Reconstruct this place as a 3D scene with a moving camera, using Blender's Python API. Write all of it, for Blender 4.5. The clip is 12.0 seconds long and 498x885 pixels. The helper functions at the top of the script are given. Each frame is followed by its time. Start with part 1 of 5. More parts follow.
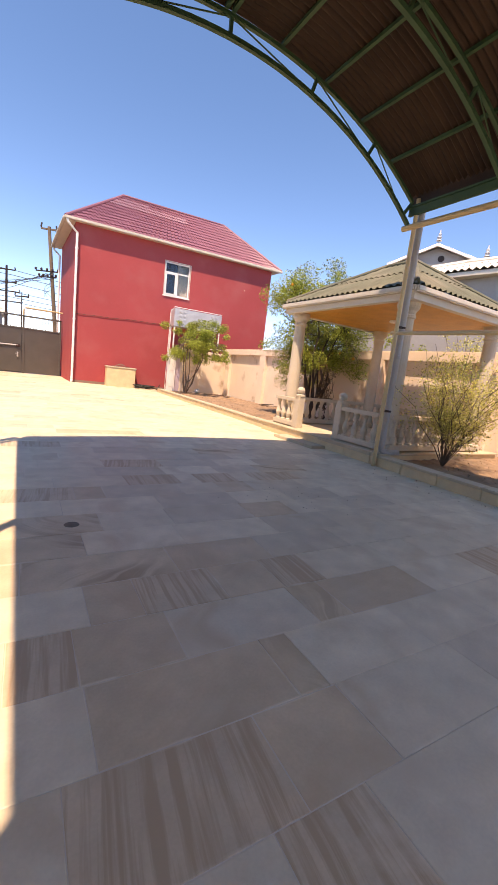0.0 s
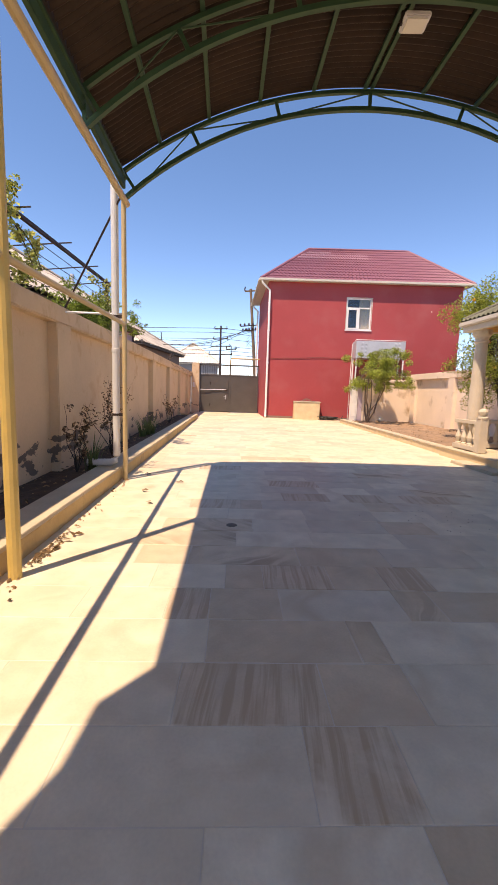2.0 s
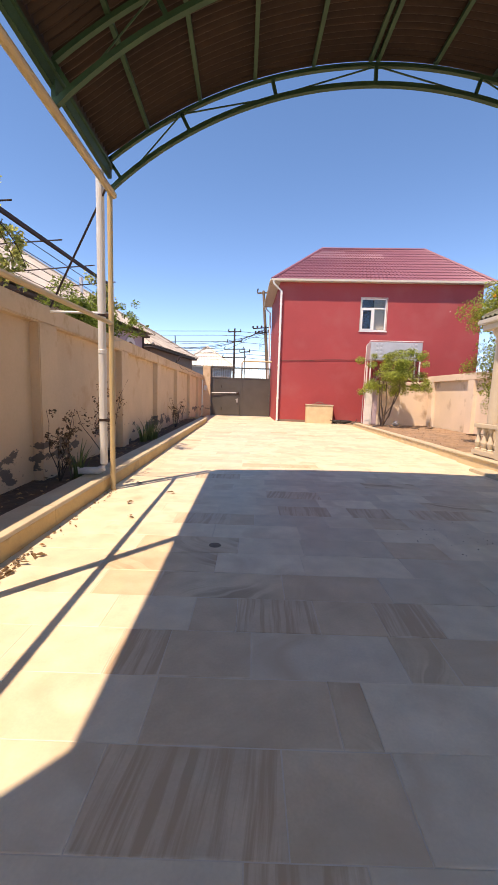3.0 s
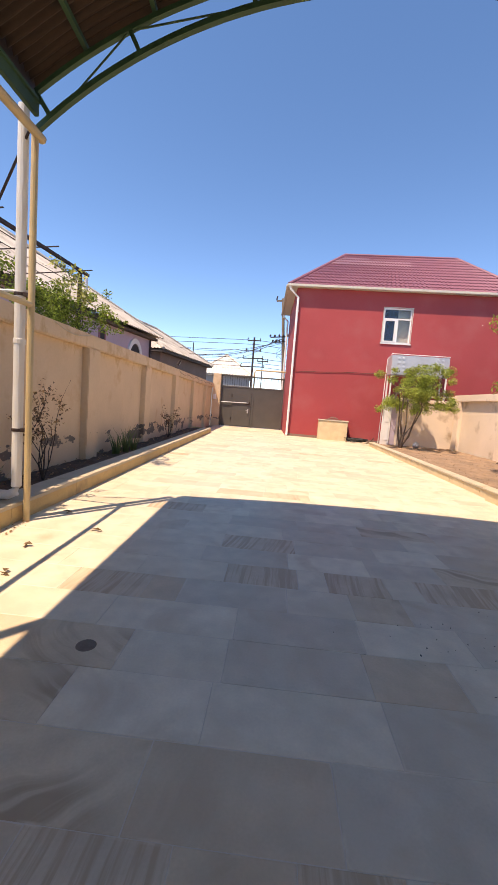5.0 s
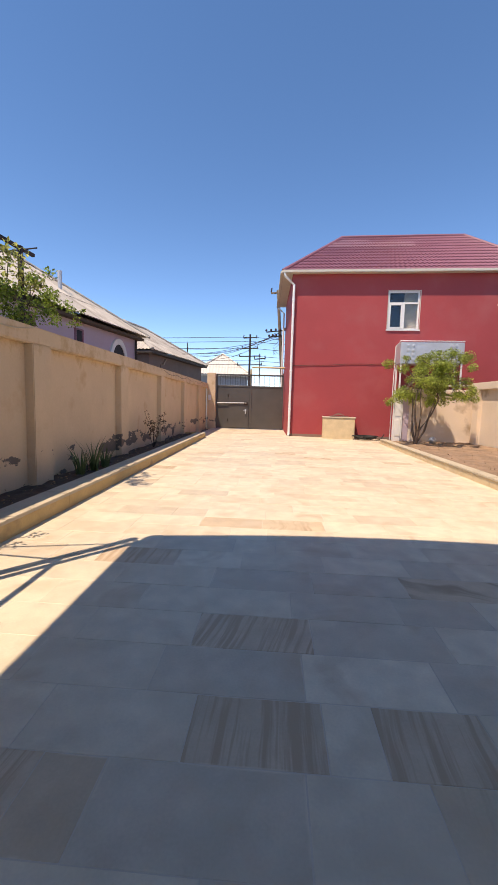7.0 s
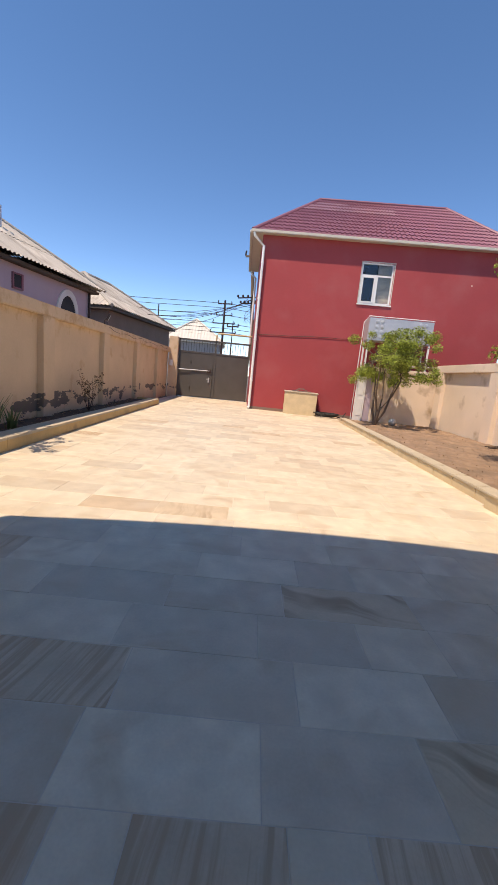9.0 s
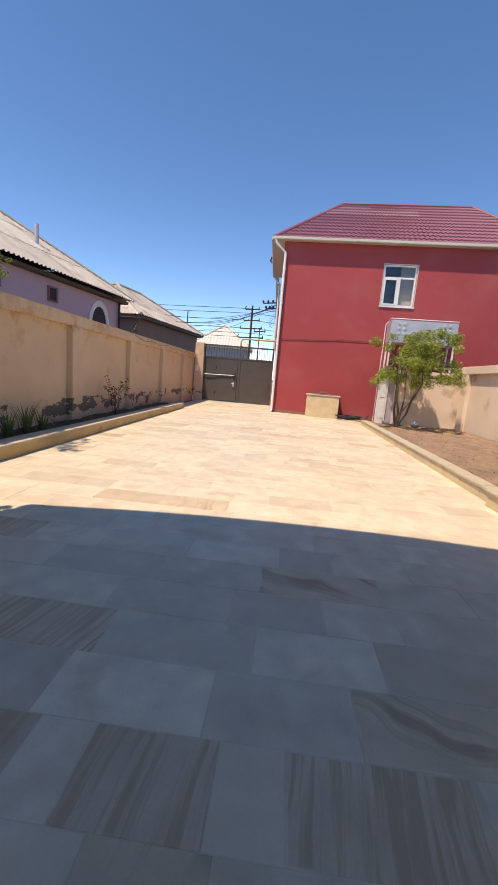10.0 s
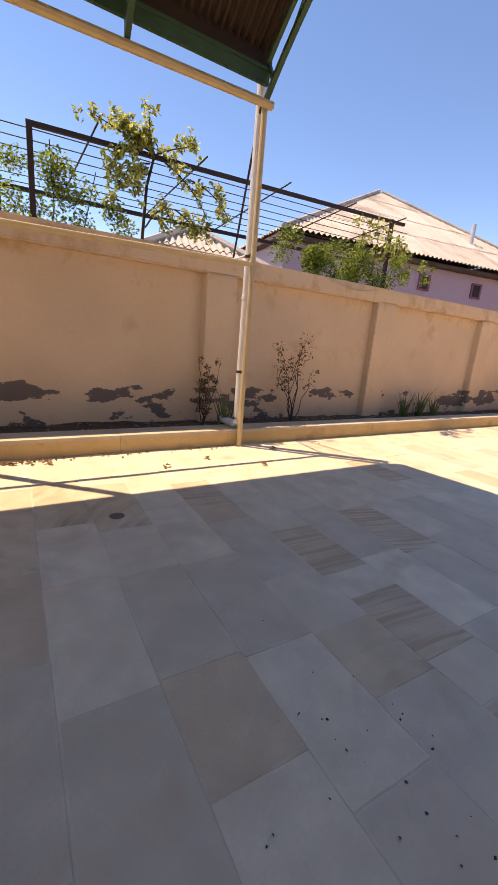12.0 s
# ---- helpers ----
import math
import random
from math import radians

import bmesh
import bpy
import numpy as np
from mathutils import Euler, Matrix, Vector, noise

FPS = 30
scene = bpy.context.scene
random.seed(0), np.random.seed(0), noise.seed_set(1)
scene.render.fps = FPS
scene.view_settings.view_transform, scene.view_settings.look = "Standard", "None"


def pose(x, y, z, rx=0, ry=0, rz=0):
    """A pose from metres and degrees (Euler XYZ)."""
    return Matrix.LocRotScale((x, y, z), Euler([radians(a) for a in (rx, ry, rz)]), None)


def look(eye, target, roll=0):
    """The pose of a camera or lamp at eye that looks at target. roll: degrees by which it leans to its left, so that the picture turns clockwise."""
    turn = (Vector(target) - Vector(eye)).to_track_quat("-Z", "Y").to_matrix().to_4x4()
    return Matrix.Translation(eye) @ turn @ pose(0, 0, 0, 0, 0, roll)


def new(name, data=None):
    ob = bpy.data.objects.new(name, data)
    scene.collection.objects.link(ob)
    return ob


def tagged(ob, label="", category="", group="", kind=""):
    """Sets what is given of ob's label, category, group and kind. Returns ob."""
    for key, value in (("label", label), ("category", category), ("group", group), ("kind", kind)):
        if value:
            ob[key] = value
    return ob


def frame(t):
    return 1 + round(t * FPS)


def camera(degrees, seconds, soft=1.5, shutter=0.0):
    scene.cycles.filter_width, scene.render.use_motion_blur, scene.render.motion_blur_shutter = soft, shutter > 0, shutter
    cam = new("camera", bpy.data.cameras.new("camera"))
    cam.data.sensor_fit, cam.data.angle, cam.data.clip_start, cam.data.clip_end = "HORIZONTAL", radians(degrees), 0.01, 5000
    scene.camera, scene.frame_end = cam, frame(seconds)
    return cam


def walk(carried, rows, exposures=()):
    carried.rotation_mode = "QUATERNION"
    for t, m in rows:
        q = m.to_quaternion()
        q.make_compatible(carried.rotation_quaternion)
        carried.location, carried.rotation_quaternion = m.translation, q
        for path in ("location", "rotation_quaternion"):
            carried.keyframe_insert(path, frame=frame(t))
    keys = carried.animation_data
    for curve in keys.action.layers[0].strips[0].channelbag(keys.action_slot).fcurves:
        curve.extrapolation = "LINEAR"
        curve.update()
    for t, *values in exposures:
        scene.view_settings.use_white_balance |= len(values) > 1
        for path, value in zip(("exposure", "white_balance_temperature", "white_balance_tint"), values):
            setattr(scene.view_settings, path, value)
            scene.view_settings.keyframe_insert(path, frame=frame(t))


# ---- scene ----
cam = camera(64.4, 12.0)
PATH = [
    (0, (-0.042, 0.085, 1.308), (0.996, 1.761, 0.973), 6.7),
    (0.5, (-0.081, -0.245, 1.315), (0.619, 1.603, 1.003), 6.0),
    (1, (-0.064, -0.496, 1.354), (0.351, 1.438, 1.06), 4.8),
    (1.5, (0.15, -0.659, 1.351), (0.367, 1.311, 1.081), 3.2),
    (2, (0.288, -0.667, 1.362), (0.413, 1.313, 1.108), 1.9),
    (2.5, (0.41, -0.469, 1.392), (0.493, 1.514, 1.146), 1.3),
    (2.7, (0.483, -0.38, 1.377), (0.547, 1.604, 1.137), 1.3),
    (4.3, (1.081, 0.666, 1.4), (1.036, 2.649, 1.143), 4.0),
    (4.5, (1.164, 0.804, 1.411), (1.115, 2.789, 1.17), 4.4),
    (5, (1.284, 1.161, 1.437), (1.221, 3.15, 1.241), 4.5),
    (5.5, (1.293, 1.542, 1.463), (1.199, 3.534, 1.303), 3.4),
    (6, (1.36, 1.926, 1.449), (1.214, 3.915, 1.305), 2.3),
    (6.5, (1.369, 2.34, 1.446), (1.212, 4.327, 1.291), 1.9),
    (7, (1.368, 2.752, 1.457), (1.293, 4.741, 1.258), 1.6),
    (7.5, (1.571, 3.125, 1.425), (1.617, 5.11, 1.184), 1.4),
    (7.7, (1.644, 3.219, 1.415), (1.731, 5.201, 1.161), 1.4),
    (9.3, (2.269, 3.51, 1.423), (2.309, 5.481, 1.085), 6.1),
    (9.5, (2.339, 3.398, 1.407), (2.351, 5.373, 1.092), 5.7),
    (10, (2.509, 3.19, 1.439), (2.409, 5.16, 1.114), 4.8),
    (10.5, (2.759, 3.022, 1.4), (2.416, 4.964, 1.064), 4.6),
    (11, (2.914, 2.828, 1.361), (2.193, 4.651, 0.965), 5.5),
    (11.5, (3.054, 2.638, 1.341), (1.868, 4.175, 0.859), 5.8),
    (12, (3.229, 2.569, 1.377), (1.597, 3.612, 0.878), 4.8),
]
EXPOSURE = [
    (0.0, 1.66, 11000, 29), (2.0, 1.47, 10500, 27), (4.5, 1.48, 10100, 24), (6.0, 1.38, 9700, 23), (7.0, 1.19, 9200, 21),
    (10.0, 1.07, 9000, 20), (11.0, 1.17, 9500, 22), (11.5, 1.4, 10700, 28), (12.0, 1.58, 11600, 31),
]
walk(cam, [(t, look(eye, target, roll)) for t, eye, target, roll in PATH], EXPOSURE)

# ---- world, sun ----
SUN = Vector((-0.320, -0.359, 1.0)).normalized()
world = bpy.data.worlds.new("world")
scene.world = world
world.use_nodes = True
wn = world.node_tree
sky = wn.nodes.new("ShaderNodeTexSky")
sky.sky_type = "NISHITA"
sky.sun_disc = False
sky.sun_elevation = math.asin(SUN.z)
sky.sun_rotation = math.atan2(SUN.x, SUN.y)
sky.altitude = 0.0
sky.air_density, sky.dust_density, sky.ozone_density = 0.55, 0.0, 3.0
wn.nodes["Background"].inputs["Strength"].default_value = 0.15
deep = wn.nodes.new("ShaderNodeHueSaturation")
deep.inputs["Hue"].default_value, deep.inputs["Saturation"].default_value = 0.5, 1.22
wn.links.new(sky.outputs[0], deep.inputs["Color"])
wn.links.new(deep.outputs[0], wn.nodes["Background"].inputs["Color"])
sun_data = bpy.data.lights.new("sun", "SUN")
sun_data.energy, sun_data.angle, sun_data.color = 2.2, radians(0.53), (1.0, 0.995, 0.97)
sun = new("sun", sun_data)
sun.matrix_world = look(tuple(SUN * 60), (0, 0, 0))


# ---- materials ----
def material(name, base, rough=0.7, metal=0.0, vary=0.12, scale=4.0, fine=60.0, bump=0.15, per_object=0.0, stain=None, spec=0.4):
    """A surface with large soft variation, fine grain, a little relief, and optional stains of another colour."""
    m = bpy.data.materials.new(name)
    m.use_nodes = True
    t = m.node_tree
    n, l = t.nodes, t.links
    b = n["Principled BSDF"]
    b.inputs["Roughness"].default_value, b.inputs["Metallic"].default_value = rough, metal
    b.inputs["Specular IOR Level"].default_value = spec
    co = n.new("ShaderNodeNewGeometry")
    big, small = n.new("ShaderNodeTexNoise"), n.new("ShaderNodeTexNoise")
    for q, s, d in ((big, scale, 5), (small, fine, 3)):
        q.inputs["Scale"].default_value, q.inputs["Detail"].default_value = s, d
        l.new(co.outputs["Position"], q.inputs["Vector"])
    add = n.new("ShaderNodeMath")
    add.operation = "MULTIPLY_ADD"
    add.inputs[1].default_value = 0.35
    l.new(small.outputs["Fac"], add.inputs[0])
    l.new(big.outputs["Fac"], add.inputs[2])
    ramp = n.new("ShaderNodeMapRange")
    ramp.inputs["From Min"].default_value, ramp.inputs["From Max"].default_value = 0.35, 1.0
    ramp.inputs["To Min"].default_value, ramp.inputs["To Max"].default_value = 1 - vary, 1 + vary
    l.new(add.outputs[0], ramp.inputs["Value"])
    col = n.new("ShaderNodeMix")
    col.data_type, col.blend_type = "RGBA", "MULTIPLY"
    col.inputs["Factor"].default_value = 1.0
    col.inputs["A"].default_value = (*base, 1)
    l.new(ramp.outputs[0], col.inputs["B"])
    out = col.outputs["Result"]
    if per_object:
        info = n.new("ShaderNodeObjectInfo")
        hsv = n.new("ShaderNodeHueSaturation")
        r2 = n.new("ShaderNodeMapRange")
        r2.inputs["To Min"].default_value, r2.inputs["To Max"].default_value = 1 - per_object, 1 + per_object
        l.new(info.outputs["Random"], r2.inputs["Value"])
        l.new(r2.outputs[0], hsv.inputs["Value"])
        l.new(out, hsv.inputs["Color"])
        out = hsv.outputs["Color"]
    if stain:
        scol, sscale, lo, hi = stain
        sn = n.new("ShaderNodeTexNoise")
        sn.inputs["Scale"].default_value, sn.inputs["Detail"].default_value = sscale, 8
        l.new(co.outputs["Position"], sn.inputs["Vector"])
        sr = n.new("ShaderNodeMapRange")
        sr.inputs["From Min"].default_value, sr.inputs["From Max"].default_value = lo, hi
        l.new(sn.outputs["Fac"], sr.inputs["Value"])
        sm = n.new("ShaderNodeMix")
        sm.data_type = "RGBA"
        l.new(sr.outputs[0], sm.inputs["Factor"])
        l.new(out, sm.inputs["A"])
        sm.inputs["B"].default_value = (*scol, 1)
        out = sm.outputs["Result"]
    l.new(out, b.inputs["Base Color"])
    if bump:
        bp = n.new("ShaderNodeBump")
        bp.inputs["Strength"].default_value, bp.inputs["Distance"].default_value = bump, 0.01
        l.new(add.outputs[0], bp.inputs["Height"])
        l.new(bp.outputs[0], b.inputs["Normal"])
    return m


def stone(name, base, dark, wave, turn, amount, rough=0.5, soft=0.35, warping=0.3, low=0.38, tight=0.1):
    """Sandstone slab: veins or bands of a darker tone, moved and turned by each slab's own random number."""
    m = material(name, base, rough, vary=0.17, scale=5.0, fine=70, bump=0.16, per_object=0.04, stain=((0.59, 0.485, 0.35), 1.9, 0.54, 0.74))
    t = m.node_tree
    n, l = t.nodes, t.links
    b = n["Principled BSDF"]
    src = b.inputs["Base Color"].links[0].from_socket
    co, info = n.new("ShaderNodeNewGeometry"), n.new("ShaderNodeObjectInfo")
    mul = n.new("ShaderNodeMath")
    mul.operation = "MULTIPLY"
    mul.inputs[1].default_value = turn
    l.new(info.outputs["Random"], mul.inputs[0])
    rot = n.new("ShaderNodeVectorRotate")
    rot.rotation_type = "Z_AXIS"
    l.new(co.outputs["Position"], rot.inputs["Vector"])
    l.new(mul.outputs[0], rot.inputs["Angle"])
    shift = n.new("ShaderNodeVectorMath")
    shift.operation = "ADD"
    comb = n.new("ShaderNodeCombineXYZ")
    far = n.new("ShaderNodeMath")
    far.operation = "MULTIPLY"
    far.inputs[1].default_value = 71.0
    l.new(info.outputs["Random"], far.inputs[0])
    l.new(far.outputs[0], comb.inputs["X"])
    l.new(far.outputs[0], comb.inputs["Z"])
    warp = n.new("ShaderNodeTexNoise")
    warp.inputs["Scale"].default_value, warp.inputs["Detail"].default_value = 1.6, 2
    l.new(rot.outputs[0], warp.inputs["Vector"])
    wmix = n.new("ShaderNodeVectorMath")
    wmix.operation = "MULTIPLY_ADD"
    wmix.inputs[1].default_value = (warping, warping, 0)
    l.new(warp.outputs["Color"], wmix.inputs[0])
    l.new(rot.outputs[0], wmix.inputs[2])
    squash = n.new("ShaderNodeVectorMath")
    squash.operation = "MULTIPLY"
    squash.inputs[1].default_value = (wave, wave * 0.045, 1)
    l.new(wmix.outputs[0], squash.inputs[0])
    l.new(squash.outputs[0], shift.inputs[0])
    l.new(comb.outputs[0], shift.inputs[1])
    wv = n.new("ShaderNodeTexNoise")
    wv.inputs["Scale"].default_value, wv.inputs["Detail"].default_value, wv.inputs["Roughness"].default_value = 1.0, 4, 0.55
    l.new(shift.outputs[0], wv.inputs["Vector"])
    w = n.new("ShaderNodeMapRange")
    w.inputs["From Min"].default_value, w.inputs["From Max"].default_value = 0.52 - tight, 0.52 + tight
    l.new(wv.outputs["Fac"], w.inputs["Value"])
    wide = n.new("ShaderNodeTexNoise")
    wide.inputs["Scale"].default_value = 2.2
    l.new(rot.outputs[0], wide.inputs["Vector"])
    mask = n.new("ShaderNodeMapRange")
    mask.inputs["From Min"].default_value, mask.inputs["From Max"].default_value = low, low + soft
    mask.inputs["To Max"].default_value = amount
    l.new(wide.outputs["Fac"], mask.inputs["Value"])
    f = n.new("ShaderNodeMath")
    f.operation = "MULTIPLY"
    l.new(w.outputs[0], f.inputs[0])
    l.new(mask.outputs[0], f.inputs[1])
    mix = n.new("ShaderNodeMix")
    mix.data_type = "RGBA"
    l.new(f.outputs[0], mix.inputs["Factor"])
    l.new(src, mix.inputs["A"])
    mix.inputs["B"].default_value = (*dark, 1)
    # pale grout haze in places along the edges
    tc, sp = n.new("ShaderNodeTexCoord"), n.new("ShaderNodeSeparateXYZ")
    l.new(tc.outputs["Generated"], sp.inputs[0])
    edge = []
    for axis, wide_edge in (("X", 0.016), ("Y", 0.030)):
        q = n.new("ShaderNodeMath")
        q.operation = "SUBTRACT"
        q.inputs[1].default_value = 0.5
        l.new(sp.outputs[axis], q.inputs[0])
        ab = n.new("ShaderNodeMath")
        ab.operation = "ABSOLUTE"
        l.new(q.outputs[0], ab.inputs[0])
        mr = n.new("ShaderNodeMapRange")
        mr.inputs["From Min"].default_value, mr.inputs["From Max"].default_value = 0.5 - wide_edge, 0.5
        l.new(ab.outputs[0], mr.inputs["Value"])
        edge.append(mr.outputs[0])
    mx = n.new("ShaderNodeMath")
    mx.operation = "MAXIMUM"
    l.new(edge[0], mx.inputs[0])
    l.new(edge[1], mx.inputs[1])
    hn = n.new("ShaderNodeTexNoise")
    hn.inputs["Scale"].default_value, hn.inputs["Detail"].default_value = 3.5, 5
    l.new(co.outputs["Position"], hn.inputs["Vector"])
    hr = n.new("ShaderNodeMapRange")
    hr.inputs["From Min"].default_value, hr.inputs["From Max"].default_value = 0.5, 0.62
    hr.inputs["To Max"].default_value = 0.85
    l.new(hn.outputs["Fac"], hr.inputs["Value"])
    hz = n.new("ShaderNodeMath")
    hz.operation = "MULTIPLY"
    l.new(mx.outputs[0], hz.inputs[0])
    l.new(hr.outputs[0], hz.inputs[1])
    haze = n.new("ShaderNodeMix")
    haze.data_type = "RGBA"
    l.new(hz.outputs[0], haze.inputs["Factor"])
    # brown mineral smears with soft uneven edges, set apart from slab to slab
    spot = n.new("ShaderNodeVectorMath")
    spot.operation = "ADD"
    l.new(co.outputs["Position"], spot.inputs[0])
    l.new(comb.outputs[0], spot.inputs[1])
    sn = n.new("ShaderNodeTexNoise")
    sn.inputs["Scale"].default_value, sn.inputs["Detail"].default_value, sn.inputs["Distortion"].default_value = 1.9, 5, 0.9
    l.new(spot.outputs[0], sn.inputs["Vector"])
    sr = n.new("ShaderNodeMapRange")
    sr.inputs["From Min"].default_value, sr.inputs["From Max"].default_value, sr.inputs["To Max"].default_value = 0.54, 0.76, 0.6
    l.new(sn.outputs["Fac"], sr.inputs["Value"])
    smear = n.new("ShaderNodeMix")
    smear.data_type = "RGBA"
    l.new(sr.outputs[0], smear.inputs["Factor"])
    l.new(mix.outputs["Result"], smear.inputs["A"])
    smear.inputs["B"].default_value = (0.49, 0.345, 0.21, 1)
    l.new(smear.outputs["Result"], haze.inputs["A"])
    haze.inputs["B"].default_value = (0.74, 0.63, 0.47, 1)
    l.new(haze.outputs["Result"], b.inputs["Base Color"])
    return m


def leaf_material(name, base):
    m = material(name, base, 0.5, vary=0.35, scale=9, fine=40, bump=0)
    b = m.node_tree.nodes["Principled BSDF"]
    src = b.inputs["Base Color"].links[0].from_socket
    n, l = m.node_tree.nodes, m.node_tree.links
    geo, hsv, r = n.new("ShaderNodeNewGeometry"), n.new("ShaderNodeHueSaturation"), n.new("ShaderNodeMapRange")
    r.inputs["To Min"].default_value, r.inputs["To Max"].default_value = 0.35, 1.6
    l.new(geo.outputs["Random Per Island"], r.inputs["Value"])
    l.new(r.outputs[0], hsv.inputs["Value"])
    l.new(src, hsv.inputs["Color"])
    l.new(hsv.outputs["Color"], b.inputs["Base Color"])
    tr = n.new("ShaderNodeBsdfTranslucent")
    l.new(hsv.outputs["Color"], tr.inputs["Color"])
    ms = n.new("ShaderNodeMixShader")
    ms.inputs[0].default_value = 0.5
    l.new(b.outputs[0], ms.inputs[1])
    l.new(tr.outputs[0], ms.inputs[2])
    l.new(ms.outputs[0], n["Material Output"].inputs["Surface"])
    return m


def by_sheet(m, lo, hi):
    """Varies the tone from one sheet to the next."""
    n, l = m.node_tree.nodes, m.node_tree.links
    b = n["Principled BSDF"]
    src = b.inputs["Base Color"].links[0].from_socket
    geo, hsv, r = n.new("ShaderNodeObjectInfo"), n.new("ShaderNodeHueSaturation"), n.new("ShaderNodeMapRange")
    r.inputs["To Min"].default_value, r.inputs["To Max"].default_value = lo, hi
    l.new(geo.outputs["Random"], r.inputs["Value"])
    l.new(r.outputs[0], hsv.inputs["Value"])
    l.new(src, hsv.inputs["Color"])
    l.new(hsv.outputs["Color"], b.inputs["Base Color"])
    return m


def wall_plaster():
    """Cream plaster that has come off in patches low on the wall, with grey render showing."""
    m = material("cream_plaster", (0.63, 0.465, 0.31), 0.9, vary=0.1, scale=1.3, fine=25, bump=0.35,
                 stain=((0.50, 0.30, 0.16), 1.7, 0.60, 0.80))
    t = m.node_tree
    n, l = t.nodes, t.links
    b = n["Principled BSDF"]
    src = b.inputs["Base Color"].links[0].from_socket
    co, sep = n.new("ShaderNodeNewGeometry"), n.new("ShaderNodeSeparateXYZ")
    l.new(co.outputs["Position"], sep.inputs[0])
    sc = n.new("ShaderNodeMapping")
    sc.inputs["Scale"].default_value = (1, 0.62, 1.45)
    l.new(co.outputs["Position"], sc.inputs["Vector"])
    nz = n.new("ShaderNodeTexNoise")
    nz.inputs["Scale"].default_value, nz.inputs["Detail"].default_value, nz.inputs["Roughness"].default_value = 2.1, 9, 0.6
    l.new(sc.outputs[0], nz.inputs["Vector"])
    band = n.new("ShaderNodeMapRange")
    band.interpolation_type = "SMOOTHSTEP"
    band.inputs["From Min"].default_value, band.inputs["From Max"].default_value = 0.60, 0.88
    band.inputs["To Min"].default_value, band.inputs["To Max"].default_value = 0.0, 0.55
    l.new(sep.outputs["Z"], band.inputs["Value"])
    low = n.new("ShaderNodeMapRange")
    low.inputs["From Min"].default_value, low.inputs["From Max"].default_value = 0.25, 0.5
    low.inputs["To Min"].default_value, low.inputs["To Max"].default_value = 0.07, 0.0
    l.new(sep.outputs["Z"], low.inputs["Value"])
    s1, s2 = n.new("ShaderNodeMath"), n.new("ShaderNodeMath")
    s1.operation = s2.operation = "SUBTRACT"
    l.new(nz.outputs["Fac"], s1.inputs[0])
    l.new(band.outputs[0], s1.inputs[1])
    l.new(s1.outputs[0], s2.inputs[0])
    l.new(low.outputs[0], s2.inputs[1])
    mk = n.new("ShaderNodeMapRange")
    mk.inputs["From Min"].default_value, mk.inputs["From Max"].default_value = 0.505, 0.52
    l.new(s2.outputs[0], mk.inputs["Value"])
    mix = n.new("ShaderNodeMix")
    mix.data_type = "RGBA"
    l.new(mk.outputs[0], mix.inputs["Factor"])
    l.new(src, mix.inputs["A"])
    mix.inputs["B"].default_value = (0.155, 0.125, 0.105, 1)
    drip = n.new("ShaderNodeMapping")
    drip.inputs["Scale"].default_value = (1.0, 1.0, 0.8)
    l.new(co.outputs["Position"], drip.inputs["Vector"])
    dn = n.new("ShaderNodeTexNoise")
    dn.inputs["Scale"].default_value, dn.inputs["Detail"].default_value, dn.inputs["Roughness"].default_value = 3.0, 6, 0.65
    l.new(drip.outputs[0], dn.inputs["Vector"])
    top = n.new("ShaderNodeMapRange")
    top.inputs["From Min"].default_value, top.inputs["From Max"].default_value = 1.5, 2.22
    top.inputs["To Min"].default_value, top.inputs["To Max"].default_value = -0.25, 0.1
    l.new(sep.outputs["Z"], top.inputs["Value"])
    ds = n.new("ShaderNodeMath")
    l.new(dn.outputs["Fac"], ds.inputs[0])
    l.new(top.outputs[0], ds.inputs[1])
    dm = n.new("ShaderNodeMapRange")
    dm.inputs["From Min"].default_value, dm.inputs["From Max"].default_value = 0.6, 0.74
    dm.inputs["To Max"].default_value = 0.55
    l.new(ds.outputs[0], dm.inputs["Value"])
    mix2 = n.new("ShaderNodeMix")
    mix2.data_type = "RGBA"
    l.new(dm.outputs[0], mix2.inputs["Factor"])
    l.new(mix.outputs["Result"], mix2.inputs["A"])
    mix2.inputs["B"].default_value = (0.42, 0.25, 0.11, 1)
    l.new(mix2.outputs["Result"], b.inputs["Base Color"])
    return m


